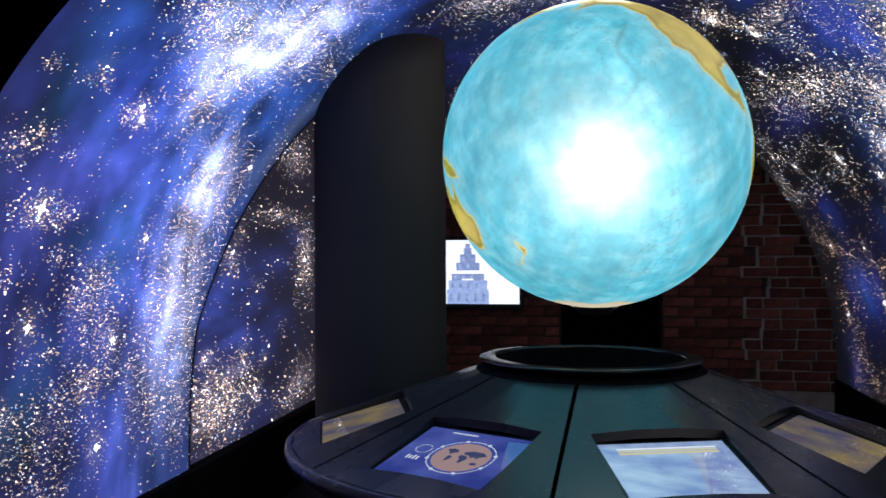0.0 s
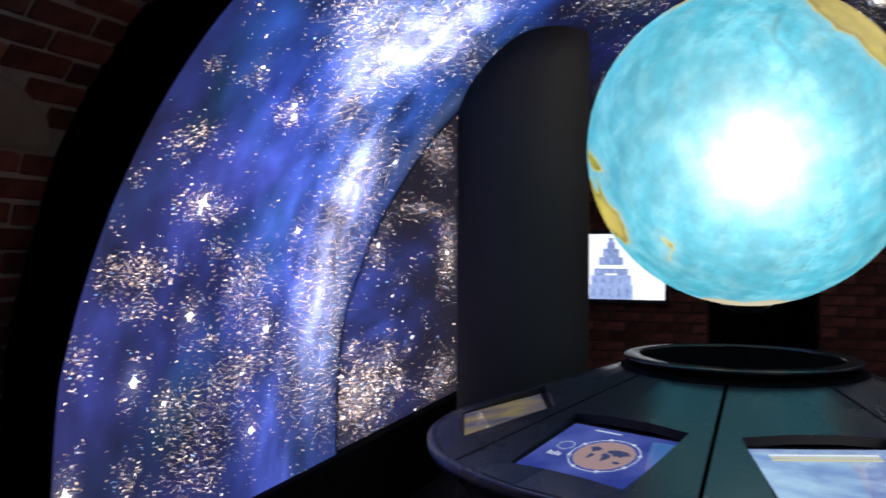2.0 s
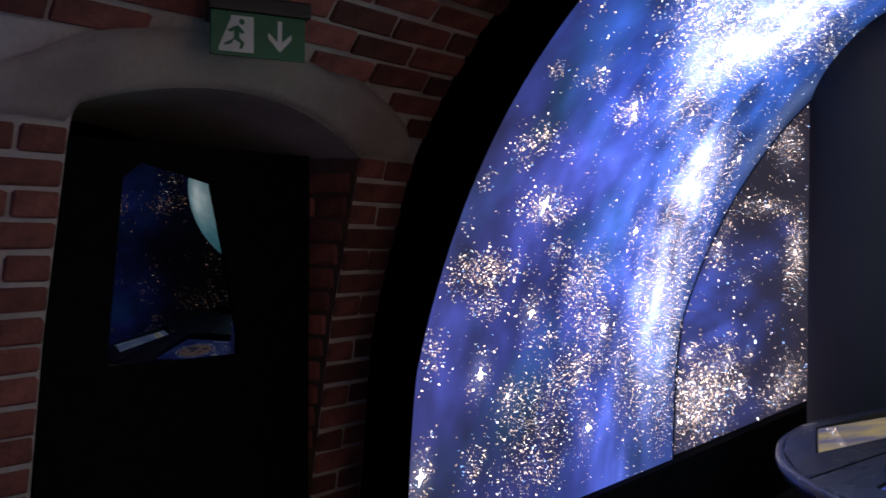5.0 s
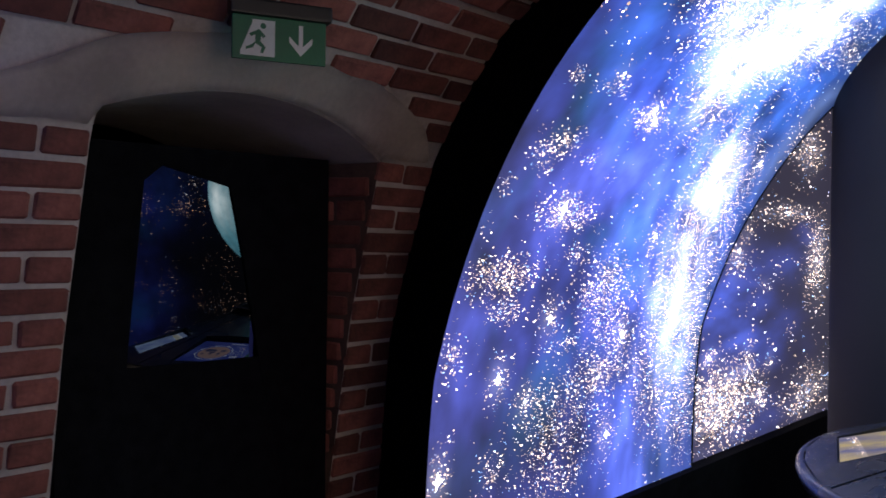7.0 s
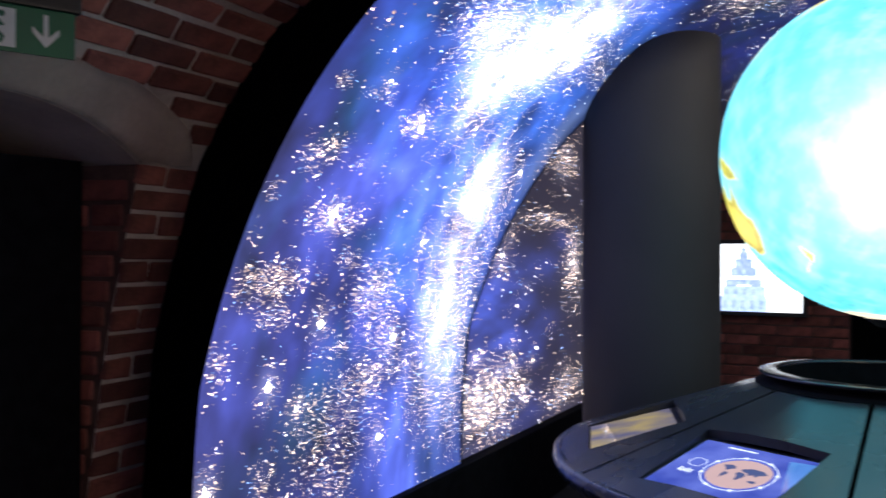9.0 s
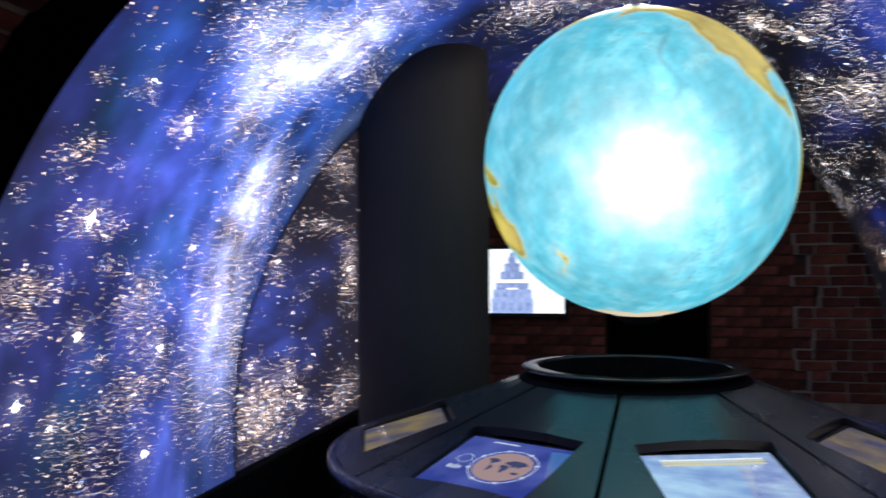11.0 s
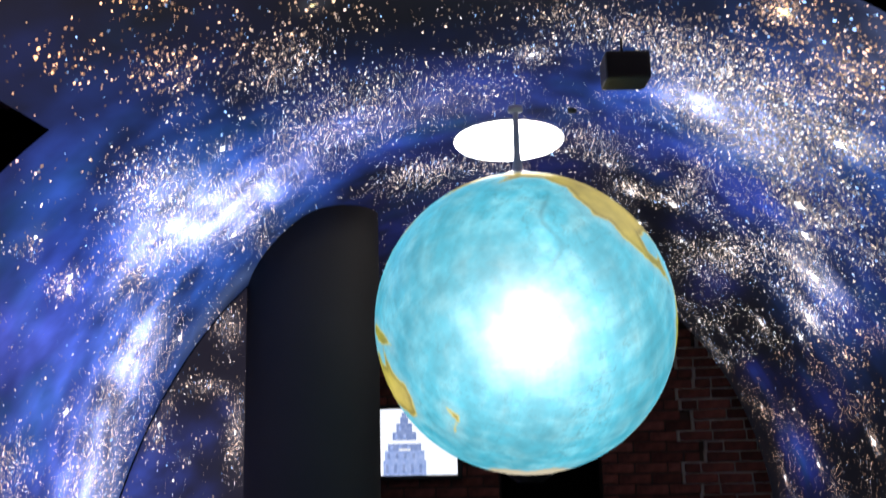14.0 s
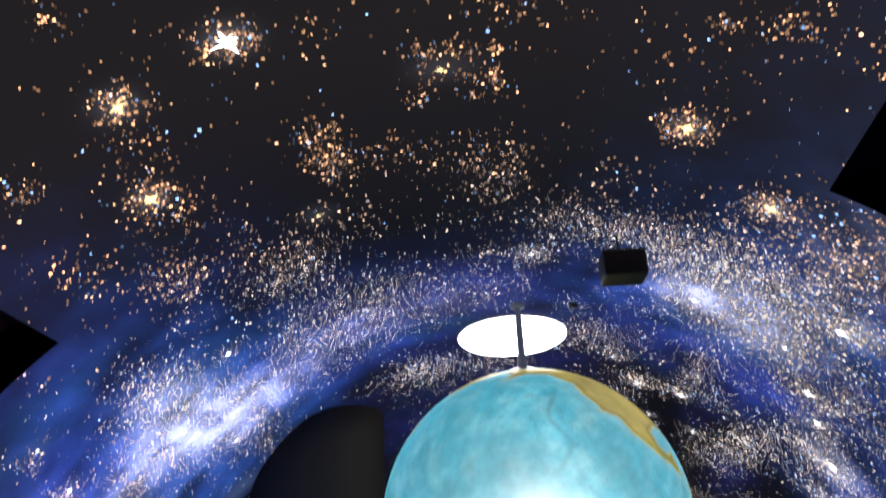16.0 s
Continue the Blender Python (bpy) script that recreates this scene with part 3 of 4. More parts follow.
def build_door_wall():
    wall = thing("wall_brick", "old red brick cellar wall leaning inwards with pale mortar", "wall", kind="structure")
    ys = [BACK + (DOOR_Y0 - BACK) * i / 8 for i in range(9)] + [DOOR_Y0 + (DOOR_Y1 - DOOR_Y0) * i / 24 for i in range(1, 25)] + [2.45]
    zs = [2.6 * i / 52 for i in range(53)]
    # mortar face in two sheets beside the opening and one above it
    bm = bmesh.new()
    for y0, y1 in zip(ys, ys[1:]):
        mid = (y0 + y1) / 2
        inside = DOOR_Y0 < mid < DOOR_Y1
        col0, col1 = [], []
        t0, t1 = (max(door_top(y0), DOOR_Z), max(door_top(y1), DOOR_Z)) if inside else (0.0, 0.0)
        for k in range(53):
            za, zb = t0 + (2.6 - t0) * k / 52, t1 + (2.6 - t1) * k / 52
            col0.append(bm.verts.new((lean_at(za) - 0.012, y0, za))), col1.append(bm.verts.new((lean_at(zb) - 0.012, y1, zb)))
        for k in range(52):
            bm.faces.new((col0[k], col1[k], col1[k + 1], col0[k + 1]))
    bmesh.ops.remove_doubles(bm, verts=bm.verts[:], dist=0.0005)
    part("mortar_bed", bm, MORTAR, wall, "pale lime mortar")
    # the doorway's cheeks and soffit, through the wall's thickness
    depth = 0.56
    rows = [[(lean_at(z) - 0.012 - depth * k / 4, DOOR_Y1 - 0.03 * k, z) for k in range(5)] for z in [DOOR_Z * i / 20 for i in range(21)]]
    # the cheeks' shade is put into the darker joint colour
    part("jamb", sheet(rows), JOINT_DARK, wall)
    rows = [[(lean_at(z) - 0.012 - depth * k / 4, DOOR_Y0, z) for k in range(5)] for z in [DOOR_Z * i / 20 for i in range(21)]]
    part("jamb", sheet(rows), JOINT_DARK, wall)
    rows = [[(lean_at(max(door_top(y), DOOR_Z)) - 0.012 - 1.0 * k / 4, y, max(door_top(y), DOOR_Z)) for k in range(5)] for y in ys[8:33]]
    part("soffit", sheet(rows), PLASTER, wall, "shaded plaster soffit")
    # plaster band over the arch
    rows = []
    for i in range(67):
        u = -1.9 + 3.3 * i / 66
        y = (DOOR_Y0 + DOOR_Y1) / 2 + u * (DOOR_Y1 - DOOR_Y0) / 2
        lo = door_top(y) if abs(u) <= 1 else 1.79 + 0.006 * math.sin(9 * u)
        hi = max((band_top(u - 0.06) + band_top(u) + band_top(u + 0.06)) / 3 if u < 1.3 else band_top(u), lo + 0.012) + 0.005 * math.sin(11 * u)
        rows.append([(lean_at(lo + (hi - lo) * k / 6) + 0.012, y, lo + (hi - lo) * k / 6) for k in range(7)])
    bm = sheet(rows)
    bmesh.ops.solidify(bm, geom=bm.faces[:], thickness=0.03)
    part("plaster_band", bm, PLASTER, wall, "smooth pale plaster arch band", True)
    return wall


DOOR_WALL = build_door_wall()


def build_passage():
    """The dark niche behind the doorway with a tinted glass door in it."""
    x0, x1 = -3.35, -3.25
    # black sheets: the passage's darkness is put into their colour
    tagged(part("wall_passage_far", box((x0 - 0.6, 0.2, 0), (x0 - 0.5, 3.2, 2.5)), BLACK), "passage wall coloured black for darkness", "wall", kind="structure")
    tagged(part("wall_passage_side", box((x0 - 0.5, DOOR_Y0 - 0.12, 0), (-2.75, DOOR_Y0 - 0.02, 2.4)), BLACK), "passage wall coloured black for darkness", "wall", kind="structure")
    tagged(part("wall_passage_side_other", box((x0 - 0.5, DOOR_Y1 + 0.30, 0), (-2.75, DOOR_Y1 + 0.40, 2.4)), BLACK), "passage wall coloured black for darkness", "wall", kind="structure")
    tagged(part("ceiling_passage", box((x0 - 0.5, DOOR_Y0 - 0.12, 2.05), (-2.8, DOOR_Y1 + 0.40, 2.15)), BLACK), "passage ceiling coloured black for darkness", "ceiling", kind="structure")
    door = thing("glass_door", "dark door leaf with a mirror glass pane reflecting the starry room", "door", at=(-2.5, 1.66, 0))
    m = Matrix.Translation((-2.5, 1.66, 0)) @ Matrix.Rotation(radians(-3.9), 4, "Z")

    def board(outline, x0, x1):
        """An upright board with a given outline of (across, height)."""
        bm = bmesh.new()
        back, front = [[bm.verts.new(m @ Vector((x, u, z))) for u, z in outline] for x in (x0, x1)]
        bm.faces.new(front), bm.faces.new(back[::-1])
        for k in range(len(outline)):
            q = (k + 1) % len(outline)
            bm.faces.new((back[k], back[q], front[q], front[k]))
        bmesh.ops.recalc_face_normals(bm, faces=bm.faces[:])
        return bm

    part("pane", board(PANE, -0.008, 0.004), GLASS, door, "reflecting dark glass")
    part("stile", board([(-0.54, 0.0), PANE[0], PANE[1], PANE[2], (-0.54, 1.79)], -0.02, 0.012), BLACK, door)
    part("lower_panel", board([(-0.54, 0.0), (0.40, 0.0), PANE[5], PANE[0]], -0.02, 0.010), BLACK, door)
    part("top_rail", board([(-0.54, 1.79), PANE[2], PANE[3], PANE[4], (0.40, 1.79)], -0.02, 0.012), BLACK, door)
    part("stile", board([(0.40, 0.0), (0.40, 1.79), PANE[4], PANE[5]], -0.02, 0.012), BLACK, door)


build_passage()

# walls that close the cellar
tagged(part("wall_back", box((-4.5, BACK - 0.15, 0), (4.5, BACK, 3.4)), BLACK), "plain dark cellar wall", "wall", kind="structure")
tagged(part("wall_other_side", box((3.3, BACK, 0), (3.45, 9.4, 3.4)), BLACK), "plain dark cellar wall", "wall", kind="structure")
tagged(part("wall_outer_side", box((-4.5, BACK, 0), (-4.35, 9.4, 3.4)), BLACK), "plain dark cellar wall", "wall", kind="structure")
# black ceiling: the shade above the fabric is put into its colour
tagged(part("ceiling_cellar", box((-4.5, BACK - 0.15, 3.4), (4.5, 9.5, 3.5)), BLACK), "closing ceiling above the fabric, black for shade", "ceiling", kind="structure")

# far brick wall with a dark doorway
WALL_Y = 7.5
GATE_X0, GATE_X1, GATE_Z = -0.37, 0.47, 1.95
PIER_X = 1.2
TEETH = (-0.10, 0.02, 0.02, -0.07, -0.09, 0.05, 0.06, -0.08, -0.08, 0.10, 0.11)


def build_far_wall():
    wall = thing("wall_far", "far red brick wall with worn pale joints", "wall", kind="structure")
    for lo, hi in (((-3.0, WALL_Y + 0.012, 0), (GATE_X0, WALL_Y + 0.4, 3.4)), ((GATE_X1, WALL_Y + 0.012, 0), (3.2, WALL_Y + 0.4, 3.4)),
                   ((GATE_X0, WALL_Y + 0.012, GATE_Z), (GATE_X1, WALL_Y + 0.4, 3.4))):
        part("mortar_bed", box(lo, hi), JOINT_DARK, wall)
    part("pier_bed", box((PIER_X + 0.13, WALL_Y - 0.045, 0), (2.4, WALL_Y + 0.011, 2.9), bevel=0.003), PIER_MORTAR, wall, "paler mortar of the pier")
    for k in range(22):
        z = 0.38 + 0.0835 * k
        part("pier_tooth", box((PIER_X + TEETH[k % 11] - 0.014, WALL_Y - 0.044, z - 0.0455), (PIER_X + 0.129, WALL_Y + 0.011, z + 0.0455), bevel=0.002), PIER_MORTAR, wall)
    return wall


FAR_WALL = build_far_wall()
# black walls hold the darkness behind the far doorway in their colour
tagged(part("wall_gate_back", box((-1.2, 9.0, 0), (1.2, 9.1, 3.0)), BLACK), "room end behind the doorway, black for darkness", "wall", kind="structure")
tagged(part("wall_gate_side", box((-0.6, WALL_Y + 0.4, 0), (-0.5, 9.0, 3.0)), BLACK), "passage wall coloured black for darkness", "wall", kind="structure")
tagged(part("wall_gate_side_other", box((0.6, WALL_Y + 0.4, 0), (0.7, 9.0, 3.0)), BLACK), "passage wall coloured black for darkness", "wall", kind="structure")


# ---- the column ----
def build_column():
    col = thing("column", "tall anthracite fabric-clad curved column reaching into the vault", "column", at=(-1.192, 4.56, 0))
    cx, cy, rx, ry = -1.192, 4.56, 0.348, 0.33
    rows = []
    for i in range(97):
        a = 6.2832 * i / 96
        x, y = cx + rx * math.cos(a), cy + ry * math.sin(a)
        top = 2.0
        lo, hi = -90.0, 0.0
        for _ in range(30):
            mid = (lo + hi) / 2
            if arch(mid)[0] < x:
                lo = mid
            else:
                hi = mid
        top = -0.04 * math.log(math.exp(-(arch(lo)[1] + 0.004) / 0.04) + math.exp(-2.58 / 0.04))
        rows.append([(x, y, top * k / 12) for k in range(13)])
    bm = sheet(rows)
    bmesh.ops.remove_doubles(bm, verts=bm.verts[:], dist=0.0001)
    bmesh.ops.holes_fill(bm, edges=[e for e in bm.edges if e.is_boundary and e.verts[0].co.z > 1], sides=0)
    part("cladding", bm, COLUMN, col, smooth=True)
    part("foot", lathe([(0.0, 0.02), (0.37, 0.02), (0.375, 0.0), (0.0, 0.0)], 64, (cx, cy)), CASE, col)


build_column()


# ---- the console under the globe ----
TOP_R, TOP_Z, RIM_R, RIM_Z = 0.395, 1.06, 1.135, 0.805
SCREEN_A0, SCREEN_A1, SCREEN_HALF = 0.705, 1.03, 0.212
FIRST = -117.5


def cone_z(r):
    return TOP_Z + (r - TOP_R) / (RIM_R - TOP_R) * (RIM_Z - TOP_Z)


def screen_material(name, dark, light, scale, strength, stretch=1.0):
    m, n, l, b = nodes_of(name)
    co, mp, tx, rp = n.new("ShaderNodeTexCoord"), n.new("ShaderNodeMapping"), n.new("ShaderNodeTexNoise"), n.new("ShaderNodeValToRGB")
    mp.inputs["Scale"].default_value = (1, stretch, stretch)
    tx.inputs["Scale"].default_value, tx.inputs["Detail"].default_value = scale, 5
    rp.color_ramp.elements[0].position, rp.color_ramp.elements[1].position = 0.35, 0.7
    rp.color_ramp.elements[0].color, rp.color_ramp.elements[1].color = (*dark, 1), (*light, 1)
    l.new(co.outputs["Object"], mp.inputs[0]), l.new(mp.outputs[0], tx.inputs[0]), l.new(tx.outputs["Fac"], rp.inputs[0])
    l.new(rp.outputs[0], b.inputs["Emission Color"])
    b.inputs["Emission Strength"].default_value = strength
    b.inputs["Base Color"].default_value = (0.01, 0.01, 0.012, 1)
    b.inputs["Roughness"].default_value = 0.02
    b.inputs["Specular IOR Level"].default_value = 1.0
    return m


SCREEN_BLUE = screen_material("blue screen picture", (0.03, 0.05, 0.30), (0.10, 0.14, 0.50), 6, 0.75)
SCREEN_PALE = screen_material("pale blue screen picture", (0.17, 0.24, 0.52), (0.38, 0.54, 0.74), 7, 0.9, 2.2)
SCREEN_GOLD = screen_material("sand and blue screen picture", (0.10, 0.10, 0.19), (0.40, 0.31, 0.12), 5, 0.5, 1.6)
INK = glowing("screen line ink", 0.7, colour=(0.75, 0.85, 1.0))
SAND = glowing("screen map disc", 0.75, colour=(0.40, 0.27, 0.27))
NAVY = glowing("screen map land", 0.5, colour=(0.06, 0.08, 0.22))
STRIPE = glowing("screen bright stripe", 0.9, colour=(0.75, 0.85, 0.95))
STRAW = glowing("screen straw stripe", 0.75, colour=(0.70, 0.68, 0.45))


def flat_shape(outline, m, lift):
    bm = bmesh.new()
    bm.faces.new([bm.verts.new(m @ Vector((u, v, lift))) for u, v in outline])
    return bm


def loop_line(points, width, m, lift, closed=True):
    bm = bmesh.new()
    n = len(points)
    vs = []
    for i, (u, v) in enumerate(points):
        a, b = points[i - 1 if i or closed else 0], points[(i + 1) % n if i < n - 1 or closed else i]
        d = Vector((b[0] - a[0], b[1] - a[1])).normalized()
        vs.append([bm.verts.new(m @ Vector((u - d.y * width / 2 * s, v + d.x * width / 2 * s, lift))) for s in (-1, 1)])
    for i in range(n if closed else n - 1):
        p, q = vs[i], vs[(i + 1) % n]
        bm.faces.new((p[0], p[1], q[1], q[0]))
    return bm


def oval(cu, cv, ru, rv, n=48):
    return [(cu + ru * math.cos(6.2832 * i / n), cv + rv * math.sin(6.2832 * i / n)) for i in range(n)]


def build_console():
    gx, gy = DESK.x, DESK.y
    desk = thing("globe_console", "round dark grey console with sloping panels and inset touch screens", "console", at=(gx, gy, 0))
    part("plinth", lathe([(0.72, 0.0), (0.72, 0.1), (0.80, 0.12), (1.02, 0.66), (1.05, 0.7)], 96, (gx, gy)), CASE, desk, smooth=True)
    rim = [(1.05, 0.70), (1.12, 0.72), (1.15, 0.745), (1.162, 0.775), (1.158, 0.795), (1.148, 0.803), (RIM_R, RIM_Z)]
    part("rim", lathe(rim, 160, (gx, gy)), CONSOLE, desk, "rounded outer rim", True)
    part("underlay", lathe([(RIM_R - 0.002, RIM_Z - 0.012), (1.06, cone_z(1.06) - 0.035)], 96, (gx, gy)), CASE, desk)
    collar = [(0.384, 1.050), (0.398, 1.072), (0.417, 1.079), (0.4215, 1.083), (0.422, 1.087), (0.4195, 1.0905), (0.414, 1.092), (0.366, 1.0945), (0.361, 1.092), (0.360, 1.084)]
    # black ring: shade below the collar is put into its colour
    part("gasket", lathe([(0.380, 1.066), (0.384, 1.068), (0.434, 1.0525), (0.438, 1.047)], 96, (gx, gy)), BLACK, desk, "black ring for the shade under the collar", True)
    part("well", lathe([(0.360, 1.083), (0.358, 0.6), (0.0, 0.6)], 96, (gx, gy)), BLACK, desk, "black open well", True)
    part("collar", lathe(collar, 128, (gx, gy)), SATIN, desk, "black collar round the open well", True)
    tan = math.tan(radians(22.5))
    gap = 0.0075
    for s in range(8):
        turn = Matrix.Translation((gx, gy, 0)) @ Matrix.Rotation(radians(FIRST + 45 * s), 4, "Z")
        # rows run down the slope, columns across; local x points outwards
        cols = [-1, -0.66, -0.33, 0, 0.33, 0.66, 1]
        rows = []

        def row_line(a):
            half = a * tan - gap
            us = [-half, -(half + SCREEN_HALF) / 2, -SCREEN_HALF, -SCREEN_HALF / 3, SCREEN_HALF / 3, SCREEN_HALF, (half + SCREEN_HALF) / 2, half]
            return [(a, u) for u in us]

        def row_arc(r):
            half = 22.5 - math.degrees(gap / r)
            return [(r * math.cos(radians(half * k)), r * math.sin(radians(half * k))) for k in (-1, -0.86, -0.72, -0.24, 0.24, 0.72, 0.86, 1)]

        top, bottom = row_arc(TOP_R), row_arc(RIM_R)
        a_line, b_line = row_line(SCREEN_A0), row_line(SCREEN_A1)
        blend = lambda p, q, k: [(x0 + (x1 - x0) * k, y0 + (y1 - y0) * k) for (x0, y0), (x1, y1) in zip(p, q)]
        lines = [blend(top, a_line, k / 5) for k in range(5)] + [blend(a_line, b_line, k / 4) for k in range(5)] + [blend(b_line, bottom, k / 3) for k in range(1, 4)]
        grid = [[turn @ Vector((x, y, cone_z(math.hypot(x, y)))) for x, y in line] for line in lines]
        bm = sheet(grid, skip=lambda i, j: 5 <= i < 9 and 2 <= j < 5)
        edges = [e for e in bm.edges if e.is_boundary]
        made = bmesh.ops.extrude_edge_only(bm, edges=edges)["geom"]
        for v in [g for g in made if isinstance(g, bmesh.types.BMVert)]:
            v.co.z -= 0.028
        panel = part("panel", bm, CONSOLE, desk, "satin sloping panel")
        # the screen lies in the opening, its upper edge sunk deeper
        z0, z1 = cone_z(SCREEN_A0) - 0.034, cone_z(SCREEN_A1) - 0.010
        o, ex = Vector((SCREEN_A1, 0, z1)), Vector((0, 1, 0))
        ev = (Vector((SCREEN_A0, 0, z0)) - o)
        high = ev.length
        ev.normalize()
        nrm = ex.cross(ev)
        frame_m = turn @ Matrix((( ex.x, ev.x, nrm.x, o.x), (ex.y, ev.y, nrm.y, o.y), (ex.z, ev.z, nrm.z, o.z), (0, 0, 0, 1)))
        w = SCREEN_HALF
        part("screen_bezel", box((-w + 0.001, 0.001, -0.03), (w - 0.001, high - 0.001, -0.002), frame_m), CASE, desk, "black screen bezel")
        kind = (SCREEN_BLUE, SCREEN_PALE, SCREEN_GOLD, SCREEN_BLUE, SCREEN_PALE, SCREEN_GOLD, SCREEN_PALE, SCREEN_GOLD)[s]
        inset = 0.014
        scr = part("screen", box((-w + inset, 0.008, -0.003), (w - inset, high - 0.02, 0.0), frame_m), kind, desk, "lit touch screen")
        if s == 0:
            cu, cv = 0.03, 0.155
            for nm, shape, mt, lf in (("map_disc", oval(cu, cv, 0.098, 0.088), SAND, 0.0012),
                                      ("land", [(-0.072, 0.034), (-0.05, 0.044), (-0.03, 0.036), (-0.028, 0.024), (-0.042, 0.016), (-0.048, 0.004), (-0.056, 0.018)], NAVY, 0.002),
                                      ("land", [(-0.046, 0.0), (-0.03, -0.006), (-0.032, -0.022), (-0.042, -0.04), (-0.047, -0.02)], NAVY, 0.002),
                                      ("land", [(-0.006, 0.03), (0.02, 0.044), (0.06, 0.042), (0.08, 0.026), (0.06, 0.014), (0.052, 0.0), (0.042, 0.012), (0.03, 0.0), (0.022, 0.014), (0.0, 0.018)], NAVY, 0.002),
                                      ("land", [(-0.008, 0.012), (0.016, 0.01), (0.026, -0.006), (0.014, -0.036), (0.006, -0.034), (0.0, -0.01), (-0.01, -0.002)], NAVY, 0.002),
                                      ("land", oval(0.062, -0.028, 0.013, 0.008, 10), NAVY, 0.002)):
                shape = shape if nm == "map_disc" else [(u + cu, v + cv) for u, v in shape]
                part(nm, flat_shape(shape, frame_m, lf), mt, scr)
            part("map_ring", loop_line(oval(cu, cv, 0.112, 0.101, 64), 0.003, frame_m, 0.0015), INK, scr)
            for k in range(8):
                a = radians(20 + 45 * k)
                part("map_marker", flat_shape(oval(cu + 0.112 * math.cos(a), cv + 0.101 * math.sin(a), 0.0065, 0.0065, 12), frame_m, 0.0022), INK, scr)
            part("dial_ring", loop_line(oval(-0.125, 0.17, 0.028, 0.026, 32), 0.002, frame_m, 0.0015), INK, scr)
            for k in range(4):
                part("text_bar", flat_shape([(-0.15 + 0.013 * k, 0.10), (-0.143 + 0.013 * k, 0.10), (-0.143 + 0.013 * k, 0.125 - 0.005 * (k % 2)), (-0.15 + 0.013 * k, 0.125 - 0.005 * (k % 2))], frame_m, 0.0015), INK, scr)
            part("title_bar", flat_shape([(-0.10, high - 0.045), (0.0, high - 0.045), (0.0, high - 0.039), (-0.10, high - 0.039)], frame_m, 0.0015), INK, scr)
        if s == 1:
            for v0, v1, mt in ((0.275, 0.284, STRIPE), (0.262, 0.272, STRAW), (0.245, 0.258, STRAW)):
                part("picture_stripe", flat_shape([(-0.15, v0), (0.16, v0), (0.16, v1), (-0.15, v1)], frame_m, 0.0015), mt, scr)
    desk.scale = (0.981, 0.981, 0.992)


build_console()


# ---- the globe ----
LANDS = {
    "north": [(-168, 66), (-155, 71), (-125, 70), (-95, 72), (-80, 73), (-62, 58), (-56, 52), (-66, 44), (-75, 38), (-81, 30), (-81, 25), (-85, 30), (-91, 29), (-97, 27),
              (-97, 20), (-91, 18), (-87, 21), (-87, 15), (-83, 9), (-78, 8), (-85, 10), (-95, 15), (-105, 20), (-110, 24), (-114, 31), (-120, 34), (-124, 42), (-125, 49),
              (-135, 58), (-150, 60), (-165, 55), (-160, 60)],
    "south": [(-78, 8), (-72, 12), (-60, 9), (-50, 0), (-35, -6), (-39, -15), (-48, -27), (-57, -36), (-65, -42), (-68, -52), (-74, -52), (-73, -40), (-71, -28), (-71, -18),
              (-77, -13), (-81, -5), (-79, 1)],
    "australia": [(114, -22), (115, -34), (118, -35), (129, -32), (138, -35), (141, -38), (147, -38), (150, -37), (153, -30), (153, -25), (146, -19), (143, -11), (141, -17),
                  (137, -16), (136, -12), (131, -11), (125, -15), (121, -19)],
    "guinea": [(131, -1), (138, -2), (145, -5), (151, -10), (143, -9), (138, -8), (133, -4)],
    "zealand": [(173, -35), (176.5, -38), (175, -40), (174, -38)],
    "zealand_two": [(173, -41.5), (170.5, -45), (168, -46), (171, -42.5)],
    "eurasia": [(-10, 37), (-9, 44), (0, 49), (10, 57), (25, 70), (60, 70), (100, 77), (140, 73), (180, 69), (190, 66), (170, 60), (163, 57), (157, 51), (155, 59), (142, 59),
                (135, 54), (140, 48), (128, 38), (122, 38), (122, 30), (115, 22), (108, 20), (106, 10), (100, 13), (103, 2), (98, 8), (97, 16), (90, 22), (80, 14), (77, 8),
                (72, 20), (58, 25), (52, 16), (43, 12), (35, 28), (36, 36), (27, 37), (15, 40), (5, 43)],
    "africa": [(-17, 15), (-10, 30), (-5, 36), (10, 37), (32, 31), (43, 11), (51, 11), (40, -5), (40, -16), (33, -27), (20, -35), (12, -17), (9, 2), (-8, 4)],
    "greenland": [(-55, 60), (-45, 60), (-22, 70), (-20, 80), (-40, 83), (-65, 80), (-55, 70)],
    "borneo": [(109, 1), (117, 6), (118, 0), (114, -4), (110, -3)],
    "japan": [(130, 32), (136, 34), (141, 36), (142, 43), (140, 41), (137, 37), (131, 34)],
}
VIEW_LON = 207.0
# side of the skin that carries the painted glow, towards the camera
GLOW_DIR = Vector((0.05, -0.98, -0.165)).normalized()


def edge_distance(lon, lat, ring):
    """Signed distance in degrees to a coast, positive on land."""
    pts = np.array(ring, float)
    q = np.roll(pts, -1, 0)
    inside = np.zeros(lon.shape, bool)
    best = np.full(lon.shape, 1e9)
    for (x0, y0), (x1, y1) in zip(pts, q):
        cross = ((y0 > lat) != (y1 > lat)) & (lon < (x1 - x0) * (lat - y0) / (y1 - y0 + 1e-9) + x0)
        inside ^= cross
        k = np.clip(((lon - x0) * (x1 - x0) + (lat - y0) * (y1 - y0)) / ((x1 - x0) ** 2 + (y1 - y0) ** 2), 0, 1)
        best = np.minimum(best, np.hypot((lon - x0 - k * (x1 - x0)) * np.cos(np.radians(lat)), lat - y0 - k * (y1 - y0)))
    return np.where(inside, best, -best)


